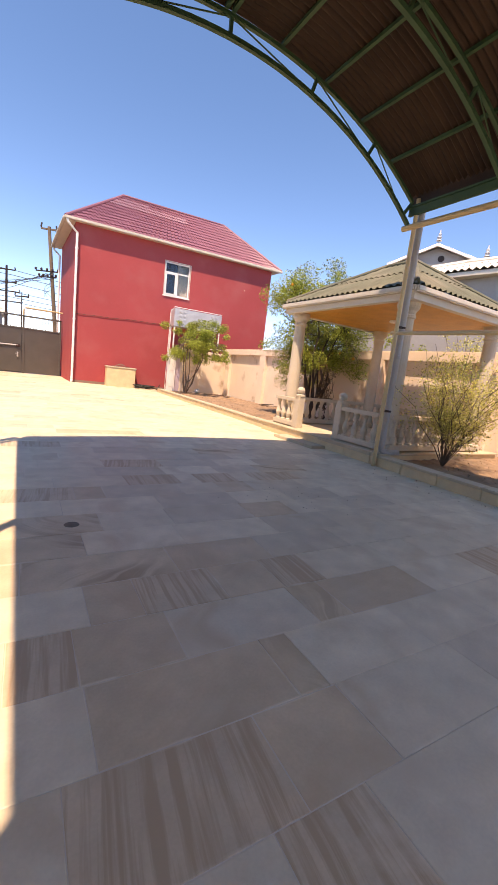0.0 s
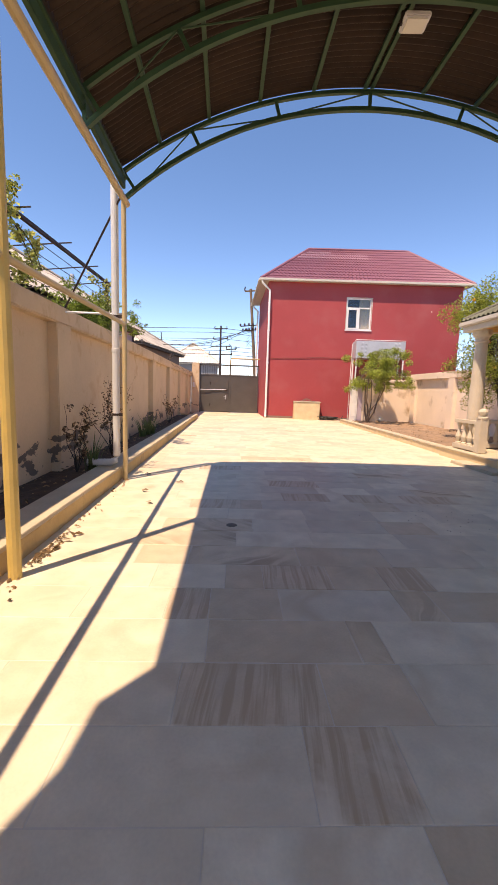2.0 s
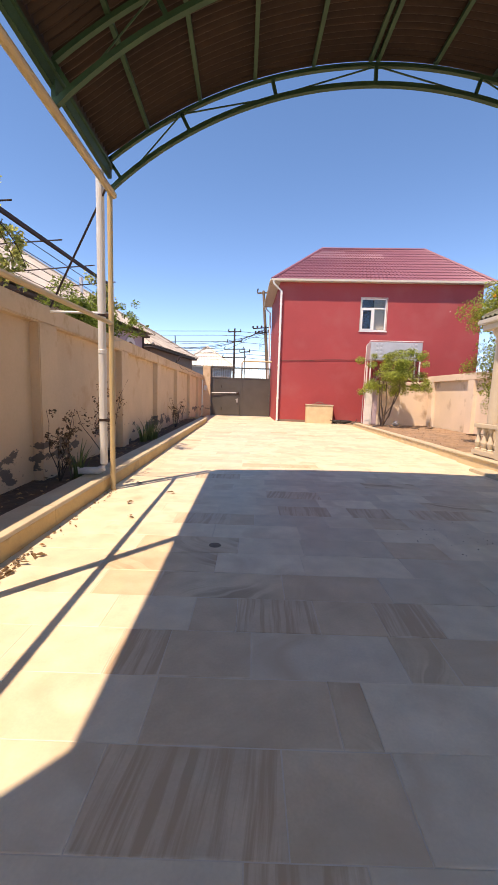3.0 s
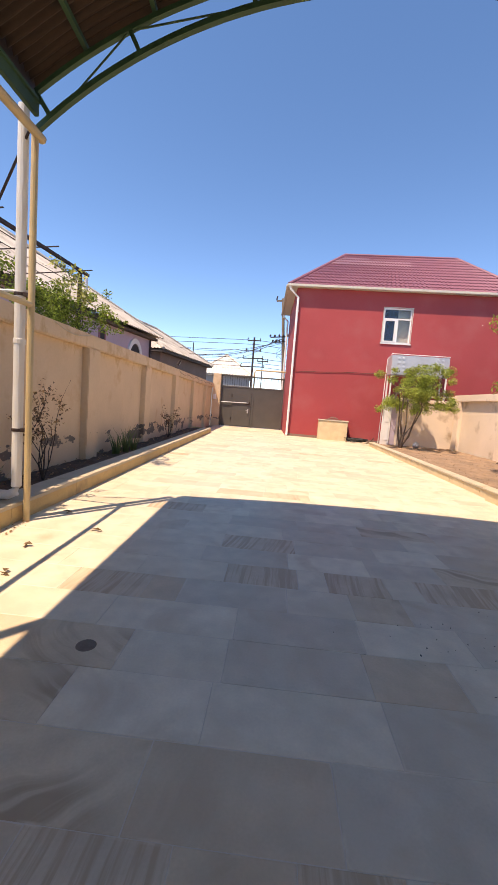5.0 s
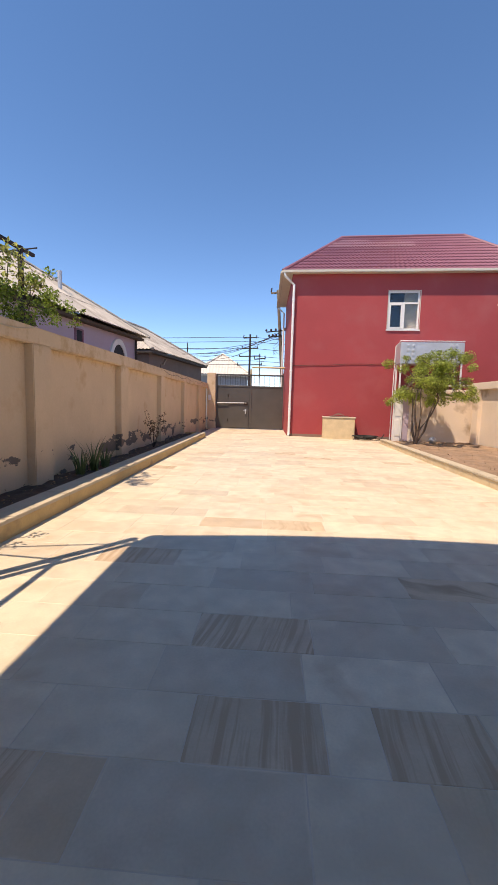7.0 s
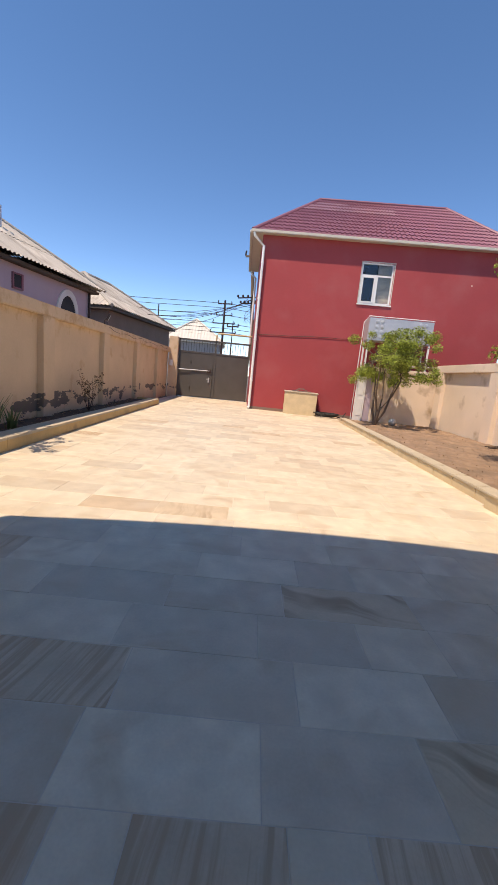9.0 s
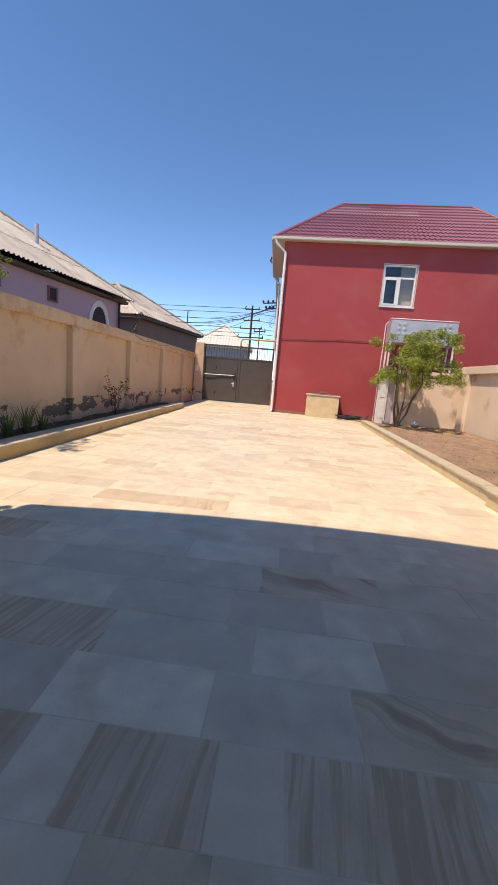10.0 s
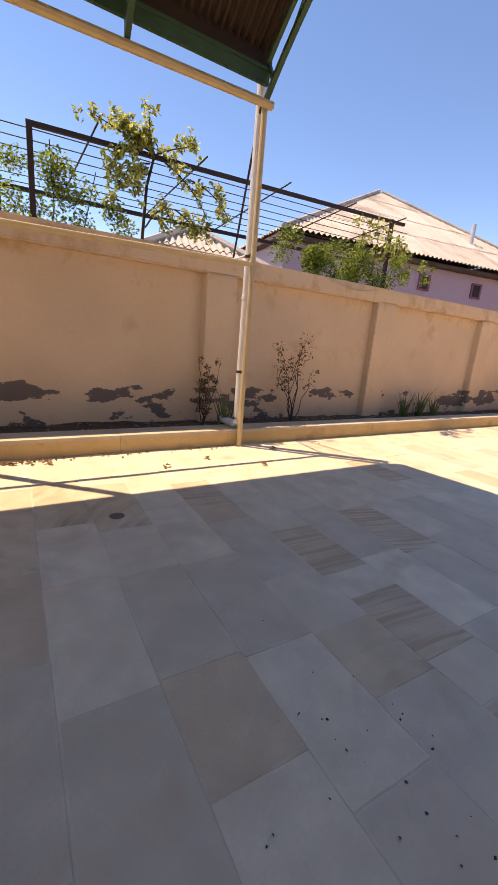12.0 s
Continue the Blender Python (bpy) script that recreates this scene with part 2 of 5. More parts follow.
M = {
    "slab_grey": stone("slab_grey", (0.665, 0.572, 0.42), (0.61, 0.505, 0.35), 6.0, 6.0, 0.7),
    "slab_blue": stone("slab_blue", (0.60, 0.512, 0.38), (0.545, 0.45, 0.32), 5.0, 6.0, 0.6),
    "slab_light": stone("slab_light", (0.70, 0.608, 0.45), (0.65, 0.545, 0.385), 7.0, 6.0, 0.6),
    "slab_band": stone("slab_band", (0.60, 0.47, 0.325), (0.475, 0.335, 0.21), 30.0, 0.3, 0.95, low=0.14, soft=0.2, warping=0.05, tight=0.075),
    "slab_brown": stone("slab_brown", (0.59, 0.455, 0.305), (0.47, 0.345, 0.22), 6.0, 6.0, 0.7),
    "slab_vein": stone("slab_vein", (0.62, 0.49, 0.33), (0.36, 0.25, 0.15), 9.0, 6.0, 0.85, soft=0.25, warping=0.45, tight=0.06),
    "mortar": material("mortar", (0.60, 0.52, 0.42), 0.95, fine=120, bump=0.4),
    "earth": material("earth", (0.30, 0.195, 0.125), 1.0, vary=0.3, scale=3, fine=35, bump=0.8, stain=((0.22, 0.15, 0.10), 1.2, 0.48, 0.68)),
    "soil": material("soil", (0.10, 0.060, 0.040), 1.0, vary=0.4, scale=8, fine=50, bump=1.0),
    "asphalt": material("asphalt", (0.16, 0.14, 0.12), 0.95, vary=0.2, scale=0.4, fine=30),
    "plaster": wall_plaster(),
    "plaster_right": material("pale_plaster", (0.80, 0.65, 0.51), 0.9, vary=0.1, scale=1.0, fine=25, bump=0.3, stain=((0.42, 0.29, 0.18), 1.1, 0.60, 0.72)),
    "curb_yellow": material("curb_yellow", (0.56, 0.385, 0.175), 0.8, vary=0.18, scale=3, fine=40, stain=((0.36, 0.25, 0.13), 3, 0.58, 0.75)),
    "curb_top": material("curb_top", (0.50, 0.42, 0.30), 0.8, vary=0.15, scale=3, fine=50),
    "limestone": material("limestone", (0.64, 0.50, 0.31), 0.8, vary=0.14, scale=4, fine=40),
    "red_wall": material("red_wall", (0.385, 0.060, 0.064), 0.85, vary=0.08, scale=0.8, fine=14, bump=0.25, stain=((0.40, 0.085, 0.085), 0.9, 0.5, 0.75)),
    "red_roof": material("red_roof", (0.285, 0.115, 0.145), 0.30, vary=0.08, scale=2, fine=30, bump=0.05, spec=0.6),
    "paler_red_roof": material("paler_red_roof", (0.40, 0.22, 0.25), 0.3, vary=0.1, scale=2, fine=30, bump=0.05, spec=0.6),
    "white_pvc": material("white_pvc", (0.78, 0.77, 0.74), 0.4, vary=0.05, bump=0.02),
    "gutter": material("gutter_cream", (0.56, 0.52, 0.44), 0.45, vary=0.07, bump=0.02),
    "pipe_grey": material("pipe_grey", (0.62, 0.62, 0.60), 0.4, vary=0.06, bump=0.02),
    "tan_tube": material("tan_tube", (0.55, 0.41, 0.22), 0.45, vary=0.1, scale=6, bump=0.05),
    "yellow_tube": material("yellow_tube", (0.60, 0.42, 0.14), 0.45, vary=0.1, scale=6, bump=0.05),
    "green_steel": material("green_steel", (0.032, 0.085, 0.042), 0.6, vary=0.2, scale=5, bump=0.06),
    "brown_sheet": material("brown_sheet", (0.050, 0.030, 0.020), 0.5, vary=0.35, scale=1.5, fine=15, bump=0.08, spec=0.2),
    "gate_metal": material("gate_metal", (0.085, 0.078, 0.07), 0.5, vary=0.12, scale=2, bump=0.05, metal=0.0),
    "dark_steel": material("dark_steel", (0.035, 0.02, 0.016), 0.6, vary=0.2, bump=0.05),
    "galvanised": material("galvanised", (0.55, 0.56, 0.57), 0.5, metal=0.5, vary=0.1, bump=0.05),
    "asbestos": by_sheet(material("asbestos_roof", (0.50, 0.46, 0.40), 0.9, vary=0.16, scale=1.2, fine=20, stain=((0.30, 0.26, 0.22), 1.0, 0.5, 0.72)), 0.84, 1.12),
    "green_roof": material("green_roof", (0.125, 0.13, 0.09), 0.85, vary=0.3, scale=2, fine=25, stain=((0.20, 0.18, 0.13), 1.1, 0.5, 0.7)),
    "purple_wall": material("purple_wall", (0.50, 0.40, 0.46), 0.9, vary=0.07, scale=1, fine=15),
    "white_trim": material("white_trim", (0.74, 0.72, 0.70), 0.6, vary=0.05),
    "brown_wall": material("brown_wall", (0.22, 0.15, 0.12), 0.9, vary=0.15, scale=1.5, fine=12),
    "grey_wall": material("grey_wall", (0.36, 0.35, 0.34), 0.9, vary=0.1, scale=1.5, fine=12),
    "pine": material("pine", (0.56, 0.27, 0.065), 0.45, vary=0.2, scale=3, fine=30, bump=0.05),
    "column": material("column_stone", (0.55, 0.47, 0.36), 0.85, vary=0.1, scale=2, fine=40),
    "bark": material("bark", (0.14, 0.10, 0.075), 0.95, vary=0.3, scale=12, fine=60, bump=0.6),
    "dark_bark": material("dark_bark", (0.06, 0.04, 0.032), 0.95, vary=0.3, scale=12, fine=60, bump=0.5),
    "pole_wood": material("pole_wood", (0.20, 0.145, 0.10), 0.95, vary=0.3, scale=5, fine=30, bump=0.3),
    "curtain": material("curtain", (0.62, 0.58, 0.48), 0.9, vary=0.12, scale=6),
    "dark_room": material("dark_room", (0.045, 0.045, 0.05), 0.9, vary=0.2),
    "pipe_dark": material("pipe_dark", (0.36, 0.35, 0.33), 0.5, vary=0.08, bump=0.02),
    "stain": material("stain", (0.17, 0.13, 0.10), 0.8, vary=0.3, scale=14, fine=90),
    "pale_roof": material("pale_roof", (0.62, 0.58, 0.51), 0.8, vary=0.08, scale=1),
    "rubber": material("rubber_black", (0.02, 0.02, 0.02), 0.6, vary=0.2),
    "eave_wood": material("eave_wood", (0.10, 0.08, 0.066), 0.9, vary=0.25, scale=4, fine=40),
    "leaf_green": leaf_material("leaf_green", (0.34, 0.41, 0.09)),
    "leaf_orange_tree": leaf_material("leaf_orange_tree", (0.30, 0.35, 0.065)),
    "leaf_yellow": leaf_material("leaf_yellow", (0.56, 0.53, 0.17)),
    "leaf_vine": leaf_material("leaf_vine", (0.42, 0.44, 0.14)),
    "leaf_bright": leaf_material("leaf_bright", (0.19, 0.27, 0.05)),
    "leaf_dark": leaf_material("leaf_dark", (0.17, 0.105, 0.055)),
    "leaf_iris": leaf_material("leaf_iris", (0.09, 0.12, 0.045)),
    "leaf_dry": leaf_material("leaf_dry", (0.30, 0.19, 0.10)),
    "fruit": material("orange_fruit", (0.75, 0.30, 0.03), 0.5, bump=0.05),
}
glass = bpy.data.materials.new("window_glass")
glass.use_nodes = True
gb = glass.node_tree.nodes["Principled BSDF"]
gb.inputs["Base Color"].default_value = (0.75, 0.8, 0.82, 1)
gb.inputs["Roughness"].default_value = 0.02
gb.inputs["Transmission Weight"].default_value = 1.0
M["glass"] = glass
lens_glow = material("lamp_lens", (0.75, 0.72, 0.62), 0.3, vary=0.03, bump=0)
M["lamp_lens"] = lens_glow


# ---- mesh helpers ----
def part(name, bm, mat, parent=None, label="", smooth=False):
    me = bpy.data.meshes.new(name)
    if smooth:
        for f in bm.faces:
            f.smooth = True
    bm.to_mesh(me)
    bm.free()
    me.materials.append(M[mat])
    ob = new(name, me)
    if parent:
        ob.parent = parent
    if label:
        ob["label"] = label
    return ob


def thing(name, label, category, group="", kind="", at=(0, 0, 0), turn=0):
    e = new(name)
    e.empty_display_size = 0.1
    e.matrix_basis = pose(*at, 0, 0, turn)
    return tagged(e, label, category, group, kind)


def B():
    return bmesh.new()


def box(bm, x0, y0, z0, x1, y1, z1, m=None, bevel=0.0):
    r = bmesh.ops.create_cube(bm, size=1)
    vs = r["verts"]
    bmesh.ops.scale(bm, vec=(x1 - x0, y1 - y0, z1 - z0), verts=vs)
    bmesh.ops.translate(bm, vec=((x0 + x1) / 2, (y0 + y1) / 2, (z0 + z1) / 2), verts=vs)
    if bevel:
        es = list({e for v in vs for e in v.link_edges})
        g = bmesh.ops.bevel(bm, geom=es, offset=bevel, segments=2, affect="EDGES")
        vs = list({v for f in g["faces"] for v in f.verts} | {v for v in vs if v.is_valid})
    if m is not None:
        bmesh.ops.transform(bm, matrix=m, verts=vs)
    return bm


def tube(bm, pts, r, n=8, r2=None):
    """A round tube along the points, from radius r to r2."""
    pts = [Vector(p) for p in pts]
    r2 = r if r2 is None else r2
    rings = []
    for i, p in enumerate(pts):
        d = (pts[min(i + 1, len(pts) - 1)] - pts[max(i - 1, 0)]).normalized()
        a = d.orthogonal().normalized() if abs(d.z) > 0.9 else d.cross(Vector((0, 0, 1))).normalized()
        b = d.cross(a)
        if n == 4:
            a, b = (a + b).normalized(), (b - a).normalized()
        rad = r + (r2 - r) * i / max(1, len(pts) - 1)
        rings.append([bm.verts.new(p + rad * (math.cos(k * math.tau / n) * a + math.sin(k * math.tau / n) * b)) for k in range(n)])
    for u, v in zip(rings, rings[1:]):
        for k in range(n):
            bm.faces.new((u[k], u[(k + 1) % n], v[(k + 1) % n], v[k]))
    bm.faces.new(rings[0][::-1])
    bm.faces.new(rings[-1])
    return bm


def beam(bm, p, q, w, h):
    """A square tube from p to q, w wide and h high."""
    p, q = Vector(p), Vector(q)
    d = (q - p).normalized()
    a = d.cross(Vector((0, 0, 1)))
    a = (a if a.length > 0.01 else Vector((1, 0, 0))).normalized() * w / 2
    b = a.cross(d).normalized() * h / 2
    vs = [bm.verts.new(c + s * a + t * b) for c in (p, q) for s, t in ((-1, -1), (1, -1), (1, 1), (-1, 1))]
    for f in ((0, 1, 2, 3), (7, 6, 5, 4), (0, 4, 5, 1), (1, 5, 6, 2), (2, 6, 7, 3), (3, 7, 4, 0)):
        bm.faces.new([vs[i] for i in f])
    return bm


def lathe(bm, profile, at=(0, 0, 0), n=12):
    """Turned shape from (radius, height) pairs."""
    rings = [[bm.verts.new((at[0] + r * math.cos(k * math.tau / n), at[1] + r * math.sin(k * math.tau / n), at[2] + z)) for k in range(n)] for r, z in profile]
    for u, v in zip(rings, rings[1:]):
        for k in range(n):
            bm.faces.new((u[k], u[(k + 1) % n], v[(k + 1) % n], v[k]))
    bm.faces.new(rings[0][::-1])
    bm.faces.new(rings[-1])
    return bm


def corrugated(bm, a, b, c, d, waves, amp, rows=1, step=0.0, keep=None):
    """A wavy sheet on the quad a b (lower edge) and d c (upper edge); the waves run up the slope. Step gives overlapping courses."""
    a, b, c, d = map(Vector, (a, b, c, d))
    nrm = (b - a).cross(d - a).normalized()
    cols = waves * 6
    grid = []
    for j in range(rows * 2 if step else rows + 1):
        v = (j + 1) // 2 / rows if step else j / rows
        lift = (step if j % 2 == 0 else 0.0) if step else 0.0
        line = []
        for i in range(cols + 1):
            u = i / cols
            p = (a.lerp(b, u)).lerp(d.lerp(c, u), v)
            line.append(bm.verts.new(p + nrm * (amp * math.cos(u * waves * math.tau) + lift)))
        grid.append(line)
    for u, v in zip(grid, grid[1:]):
        for i in range(cols):
            bm.faces.new((u[i], u[i + 1], v[i + 1], v[i]))
    return bm


def sheet_slope(parent, mat, a, b, c, d, pitch, amp, rows, step=0.02):
    """Roof slope a b (eave) to d c (ridge) in overlapping wavy sheets, waves parallel up the slope, cut at the hips."""
    a, b, c, d = map(Vector, (a, b, c, d))
    along = (b - a).normalized()
    length = (b - a).length
    ua, ub = (d - a).dot(along), (c - a).dot(along)
    up = (d - a) - along * ua
    nrm = along.cross(up).normalized()
    cols = int(length / pitch * 4)

    def top(u):
        return max(0.0, min(1.0, u / ua if ua > 0.01 else 1.0, (length - u) / (length - ub) if length - ub > 0.01 else 1.0))

    for s0 in range(0, cols, 24):
        us = [length * i / cols for i in range(s0, min(s0 + 24, cols) + 1)]
        for j in range(rows):
            lo, hi = j / rows, (j + 1) / rows
            tops = [top(u) for u in us]
            if max(tops) <= lo:
                continue
            bm, line = B(), []
            for u, t in zip(us, tops):
                w = amp * math.cos(math.tau * u / pitch)
                line.append([bm.verts.new(a + along * u + up * min(v, t) + nrm * (w + e)) for v, e in ((lo, step), (hi, 0.0))])
            for (p, q), (r, v), t0, t1 in zip(line, line[1:], tops, tops[1:]):
                if max(t0, t1) > lo:
                    bm.faces.new((p, r, v, q))
            for v in [v for v in bm.verts if not v.link_faces]:
                bm.verts.remove(v)
            part("roof_sheet", bm, mat, parent, smooth=True)


def leaves(name, mat, parent, spots, count, size, spread, label="", seed=1, flat=0.3, long=1.0):
    """Many small folded leaves scattered round the spots (x, y, z, radius)."""
    rng = random.Random(seed)
    verts, faces = [], []
    total = sum(s[3] ** 2 for s in spots)
    for x, y, z, r in spots:
        for _ in range(max(3, int(count * r * r / total))):
            d = Vector((rng.gauss(0, 1), rng.gauss(0, 1), rng.gauss(0, 1))).normalized() * r * rng.random() ** 0.45
            c = Vector((x, y, z)) + Vector((d.x, d.y, d.z * spread))
            s = size * rng.uniform(0.6, 1.3)
            q = Euler((rng.uniform(-1, 1), rng.uniform(-1, 1), rng.uniform(0, 6.28))).to_matrix()
            k = len(verts)
            for p in ((-0.5 * long, 0, 0), (0, -0.32, 0.12), (0.55 * long, 0, -0.08), (0, 0.32, 0.12)):
                verts.append(c + q @ (Vector(p) * s))
            faces += [(k, k + 1, k + 2), (k, k + 2, k + 3)]
    me = bpy.data.meshes.new(name)
    me.from_pydata(verts, [], faces)
    me.materials.append(M[mat])
    ob = new(name, me)
    ob.parent = parent
    if label:
        ob["label"] = label
    return ob


def limbs(bm, base, tips, r, seed=0, bend=0.15):
    """Tapered limbs that fork from the base towards the tips."""
    rng = random.Random(seed)
    base = Vector(base)
    for t in tips:
        t = Vector(t)
        pts = []
        for i in range(6):
            u = i / 5
            w = bend * math.sin(u * math.pi)
            pts.append(base.lerp(t, u) + Vector((rng.uniform(-w, w), rng.uniform(-w, w), w * 0.5)) * (t - base).length * 0.5)
        pts[0] = base
        tube(bm, pts, r, 6, r * 0.25)
    return bm


# ---- ground, courtyard floor ----
def ground():
    bm = B()
    box(bm, -900, -900, -0.6, 900, 900, -0.06)
    tagged(part("ground", bm, "asphalt"), "dusty grey-brown street ground around the yard", "ground", kind="structure")
    bm = B()
    box(bm, -1.6, -9.0, -0.055, 6.0, 26.0, -0.0022)
    return tagged(part("floor", bm, "mortar"), "courtyard paved with sandstone slabs in rows", "floor", kind="structure")


def curb_x(y):
    return 5.45 + 0.035 * (y - 4.8)


def left_x(y):
    return -1.235 + 0.013 * (y - 5)


floor = ground()


# ---- left boundary wall, bed and curb ----
WX = -2.03


def left_wall():
    w = thing("wall_left", "cream plastered boundary wall with raised pilasters and peeling base", "wall", kind="structure")
    w.matrix_basis = pose(WX, 5, 0, 0, 0, -0.69) @ pose(-WX, -5, 0)
    bm = B()
    box(bm, WX - 0.40, -9, -0.1, WX - 0.13, 24.8, 2.22)
    part("panel_wall", bm, "plaster", w)
    bm = B()
    box(bm, WX - 0.44, -9, 2.22, WX, 24.8, 2.47, bevel=0.02)
    part("coping", bm, "plaster", w)
    for i in range(8):
        y = 5.03 + 3.38 * (i - 2)
        if y > 24.5:
            continue
        bm = B()
        box(bm, WX - 0.16, y, -0.1, WX + 0.003, y + 0.48, 2.222, bevel=0.012)
        part("pilaster", bm, "plaster", w)
    bm = B()
    box(bm, WX - 0.06, 24.62, -0.1, -1.62, 25.0, 3.05, bevel=0.02)
    part("gate_pier", bm, "plaster", w)
    return w


left_wall()


def skew_box(bm, f0, f1, y0, y1, z0, z1):
    """A box whose two long sides follow x = f0(y) and x = f1(y)."""
    v = [bm.verts.new((f(y), y, z)) for z in (z0, z1) for f, y in ((f0, y0), (f1, y0), (f1, y1), (f0, y1))]
    for f in ((3, 2, 1, 0), (4, 5, 6, 7), (0, 1, 5, 4), (1, 2, 6, 5), (2, 3, 7, 6), (3, 0, 4, 7)):
        bm.faces.new([v[i] for i in f])
    return v


def bevel_all(bm, w):
    bmesh.ops.bevel(bm, geom=bm.edges[:], offset=w, segments=2, affect="EDGES")
    return bm


def rough_sheet(bm, f0, f1, y0, y1, z, nx, ny, amp, seed):
    rng = random.Random(seed)
    g = []
    for j in range(ny + 1):
        y = y0 + (y1 - y0) * j / ny
        g.append([bm.verts.new((f0(y) + (f1(y) - f0(y)) * i / nx, y, z + amp * (noise.noise(Vector((i * 0.7 + seed, j * 0.6, 3))) + 0.5 * rng.uniform(-1, 1)))) for i in range(nx + 1)])
    for u, v in zip(g, g[1:]):
        for i in range(nx):
            bm.faces.new((u[i], u[i + 1], v[i + 1], v[i]))
    return bm


def left_bed():
    y_end = 18.9
    bm = B()
    rough_sheet(bm, lambda y: WX - 0.35, lambda y: left_x(y) - 0.15, -6, y_end, 0.15, 10, 120, 0.03, 5)
    tagged(part("soil_bed", bm, "soil"), "dark dry soil in the narrow bed along the wall", "soil", kind="structure")
    c = thing("curb_left", "yellow painted concrete curb with grey top", "curb", kind="structure")
    ys = [-6 + 24.9 * i / 18 for i in range(19)]
    for y0, y1 in zip(ys, ys[1:]):
        bm = B()
        skew_box(bm, lambda y: left_x(y) - 0.33, left_x, y0 + 0.0006, y1 - 0.0006, -0.05, 0.165)
        part("curb_block", bevel_all(bm, 0.003), "curb_yellow", c)
        bm = B()
        skew_box(bm, lambda y: left_x(y) - 0.34, lambda y: left_x(y) + 0.004, y0 + 0.0006, y1 - 0.0006, 0.165, 0.205)
        part("curb_cap", bevel_all(bm, 0.005), "curb_top", c)
    bm = B()
    box(bm, WX - 0.1, y_end - 0.1, -0.05, left_x(y_end), y_end + 0.1, 0.203, bevel=0.01)
    part("curb_end", bm, "curb_yellow", c)


left_bed()


# ---- right bed, curb and boundary wall ----
def right_side():
    bm = B()
    rough_sheet(bm, lambda y: curb_x(y) + 0.1, lambda y: 9.6, -6, 19.2, 0.10, 40, 160, 0.028, 9)
    tagged(part("garden_earth", bm, "earth"), "bare dry brown garden earth with crumbs", "earth", kind="structure")
    c = thing("curb_right", "limestone garden curb with pale coping slabs", "curb", kind="structure")
    n = 36
    ys = [-6 + 24.4 * i / n for i in range(n + 1)]
    for y0, y1 in zip(ys, ys[1:]):
        bm = B()
        skew_box(bm, lambda y: curb_x(y), lambda y: curb_x(y) + 0.2, y0 + 0.003, y1 - 0.003, -0.06, 0.15)
        part("curb_block", bevel_all(bm, 0.008), "limestone", c)
        bm = B()
        skew_box(bm, lambda y: curb_x(y) - 0.02, lambda y: curb_x(y) + 0.24, y0 + 0.003, y1 - 0.003, 0.15, 0.19)
        part("coping_slab", bevel_all(bm, 0.008), "curb_top", c)
    w = thing("wall_right", "pale cream plastered garden wall with recessed panels", "wall", kind="structure")
    X = 9.55
    bm = B()
    box(bm, X + 0.14, -6, -0.1, X + 0.32, 18.9, 2.2)
    part("panel_wall", bm, "plaster_right", w)
    bm = B()
    box(bm, X, -6, 2.2, X + 0.36, 18.95, 2.48, bevel=0.02)
    part("coping", bm, "plaster_right", w)
    for i in range(8):
        y = 18.35 - 3.3 * i
        bm = B()
        box(bm, X, y, -0.1, X + 0.18, y + 0.45, 2.202, bevel=0.012)
        part("pilaster", bm, "plaster_right", w)
    w2 = thing("wall_back_right", "short stained plaster wall beside the white door", "wall", kind="structure")
    bm = B()
    box(bm, 7.15, 18.95, -0.1, 9.85, 19.2, 2.05)
    part("panel_wall", bm, "plaster_right", w2)
    bm = B()
    box(bm, 7.1, 18.9, 2.05, 9.9, 19.25, 2.2, bevel=0.02)
    part("coping", bm, "plaster_right", w2)


right_side()

# ---- red house ----
SHEAR = Matrix(((1, 0, 0, 2.42), (-0.073, 1, 0, 20.9), (0, 0, 1, 0), (0, 0, 0, 1)))


def sheared(bm):
    bmesh.ops.transform(bm, matrix=SHEAR, verts=bm.verts[:])
    bmesh.ops.recalc_face_normals(bm, faces=bm.faces[:])
    return bm


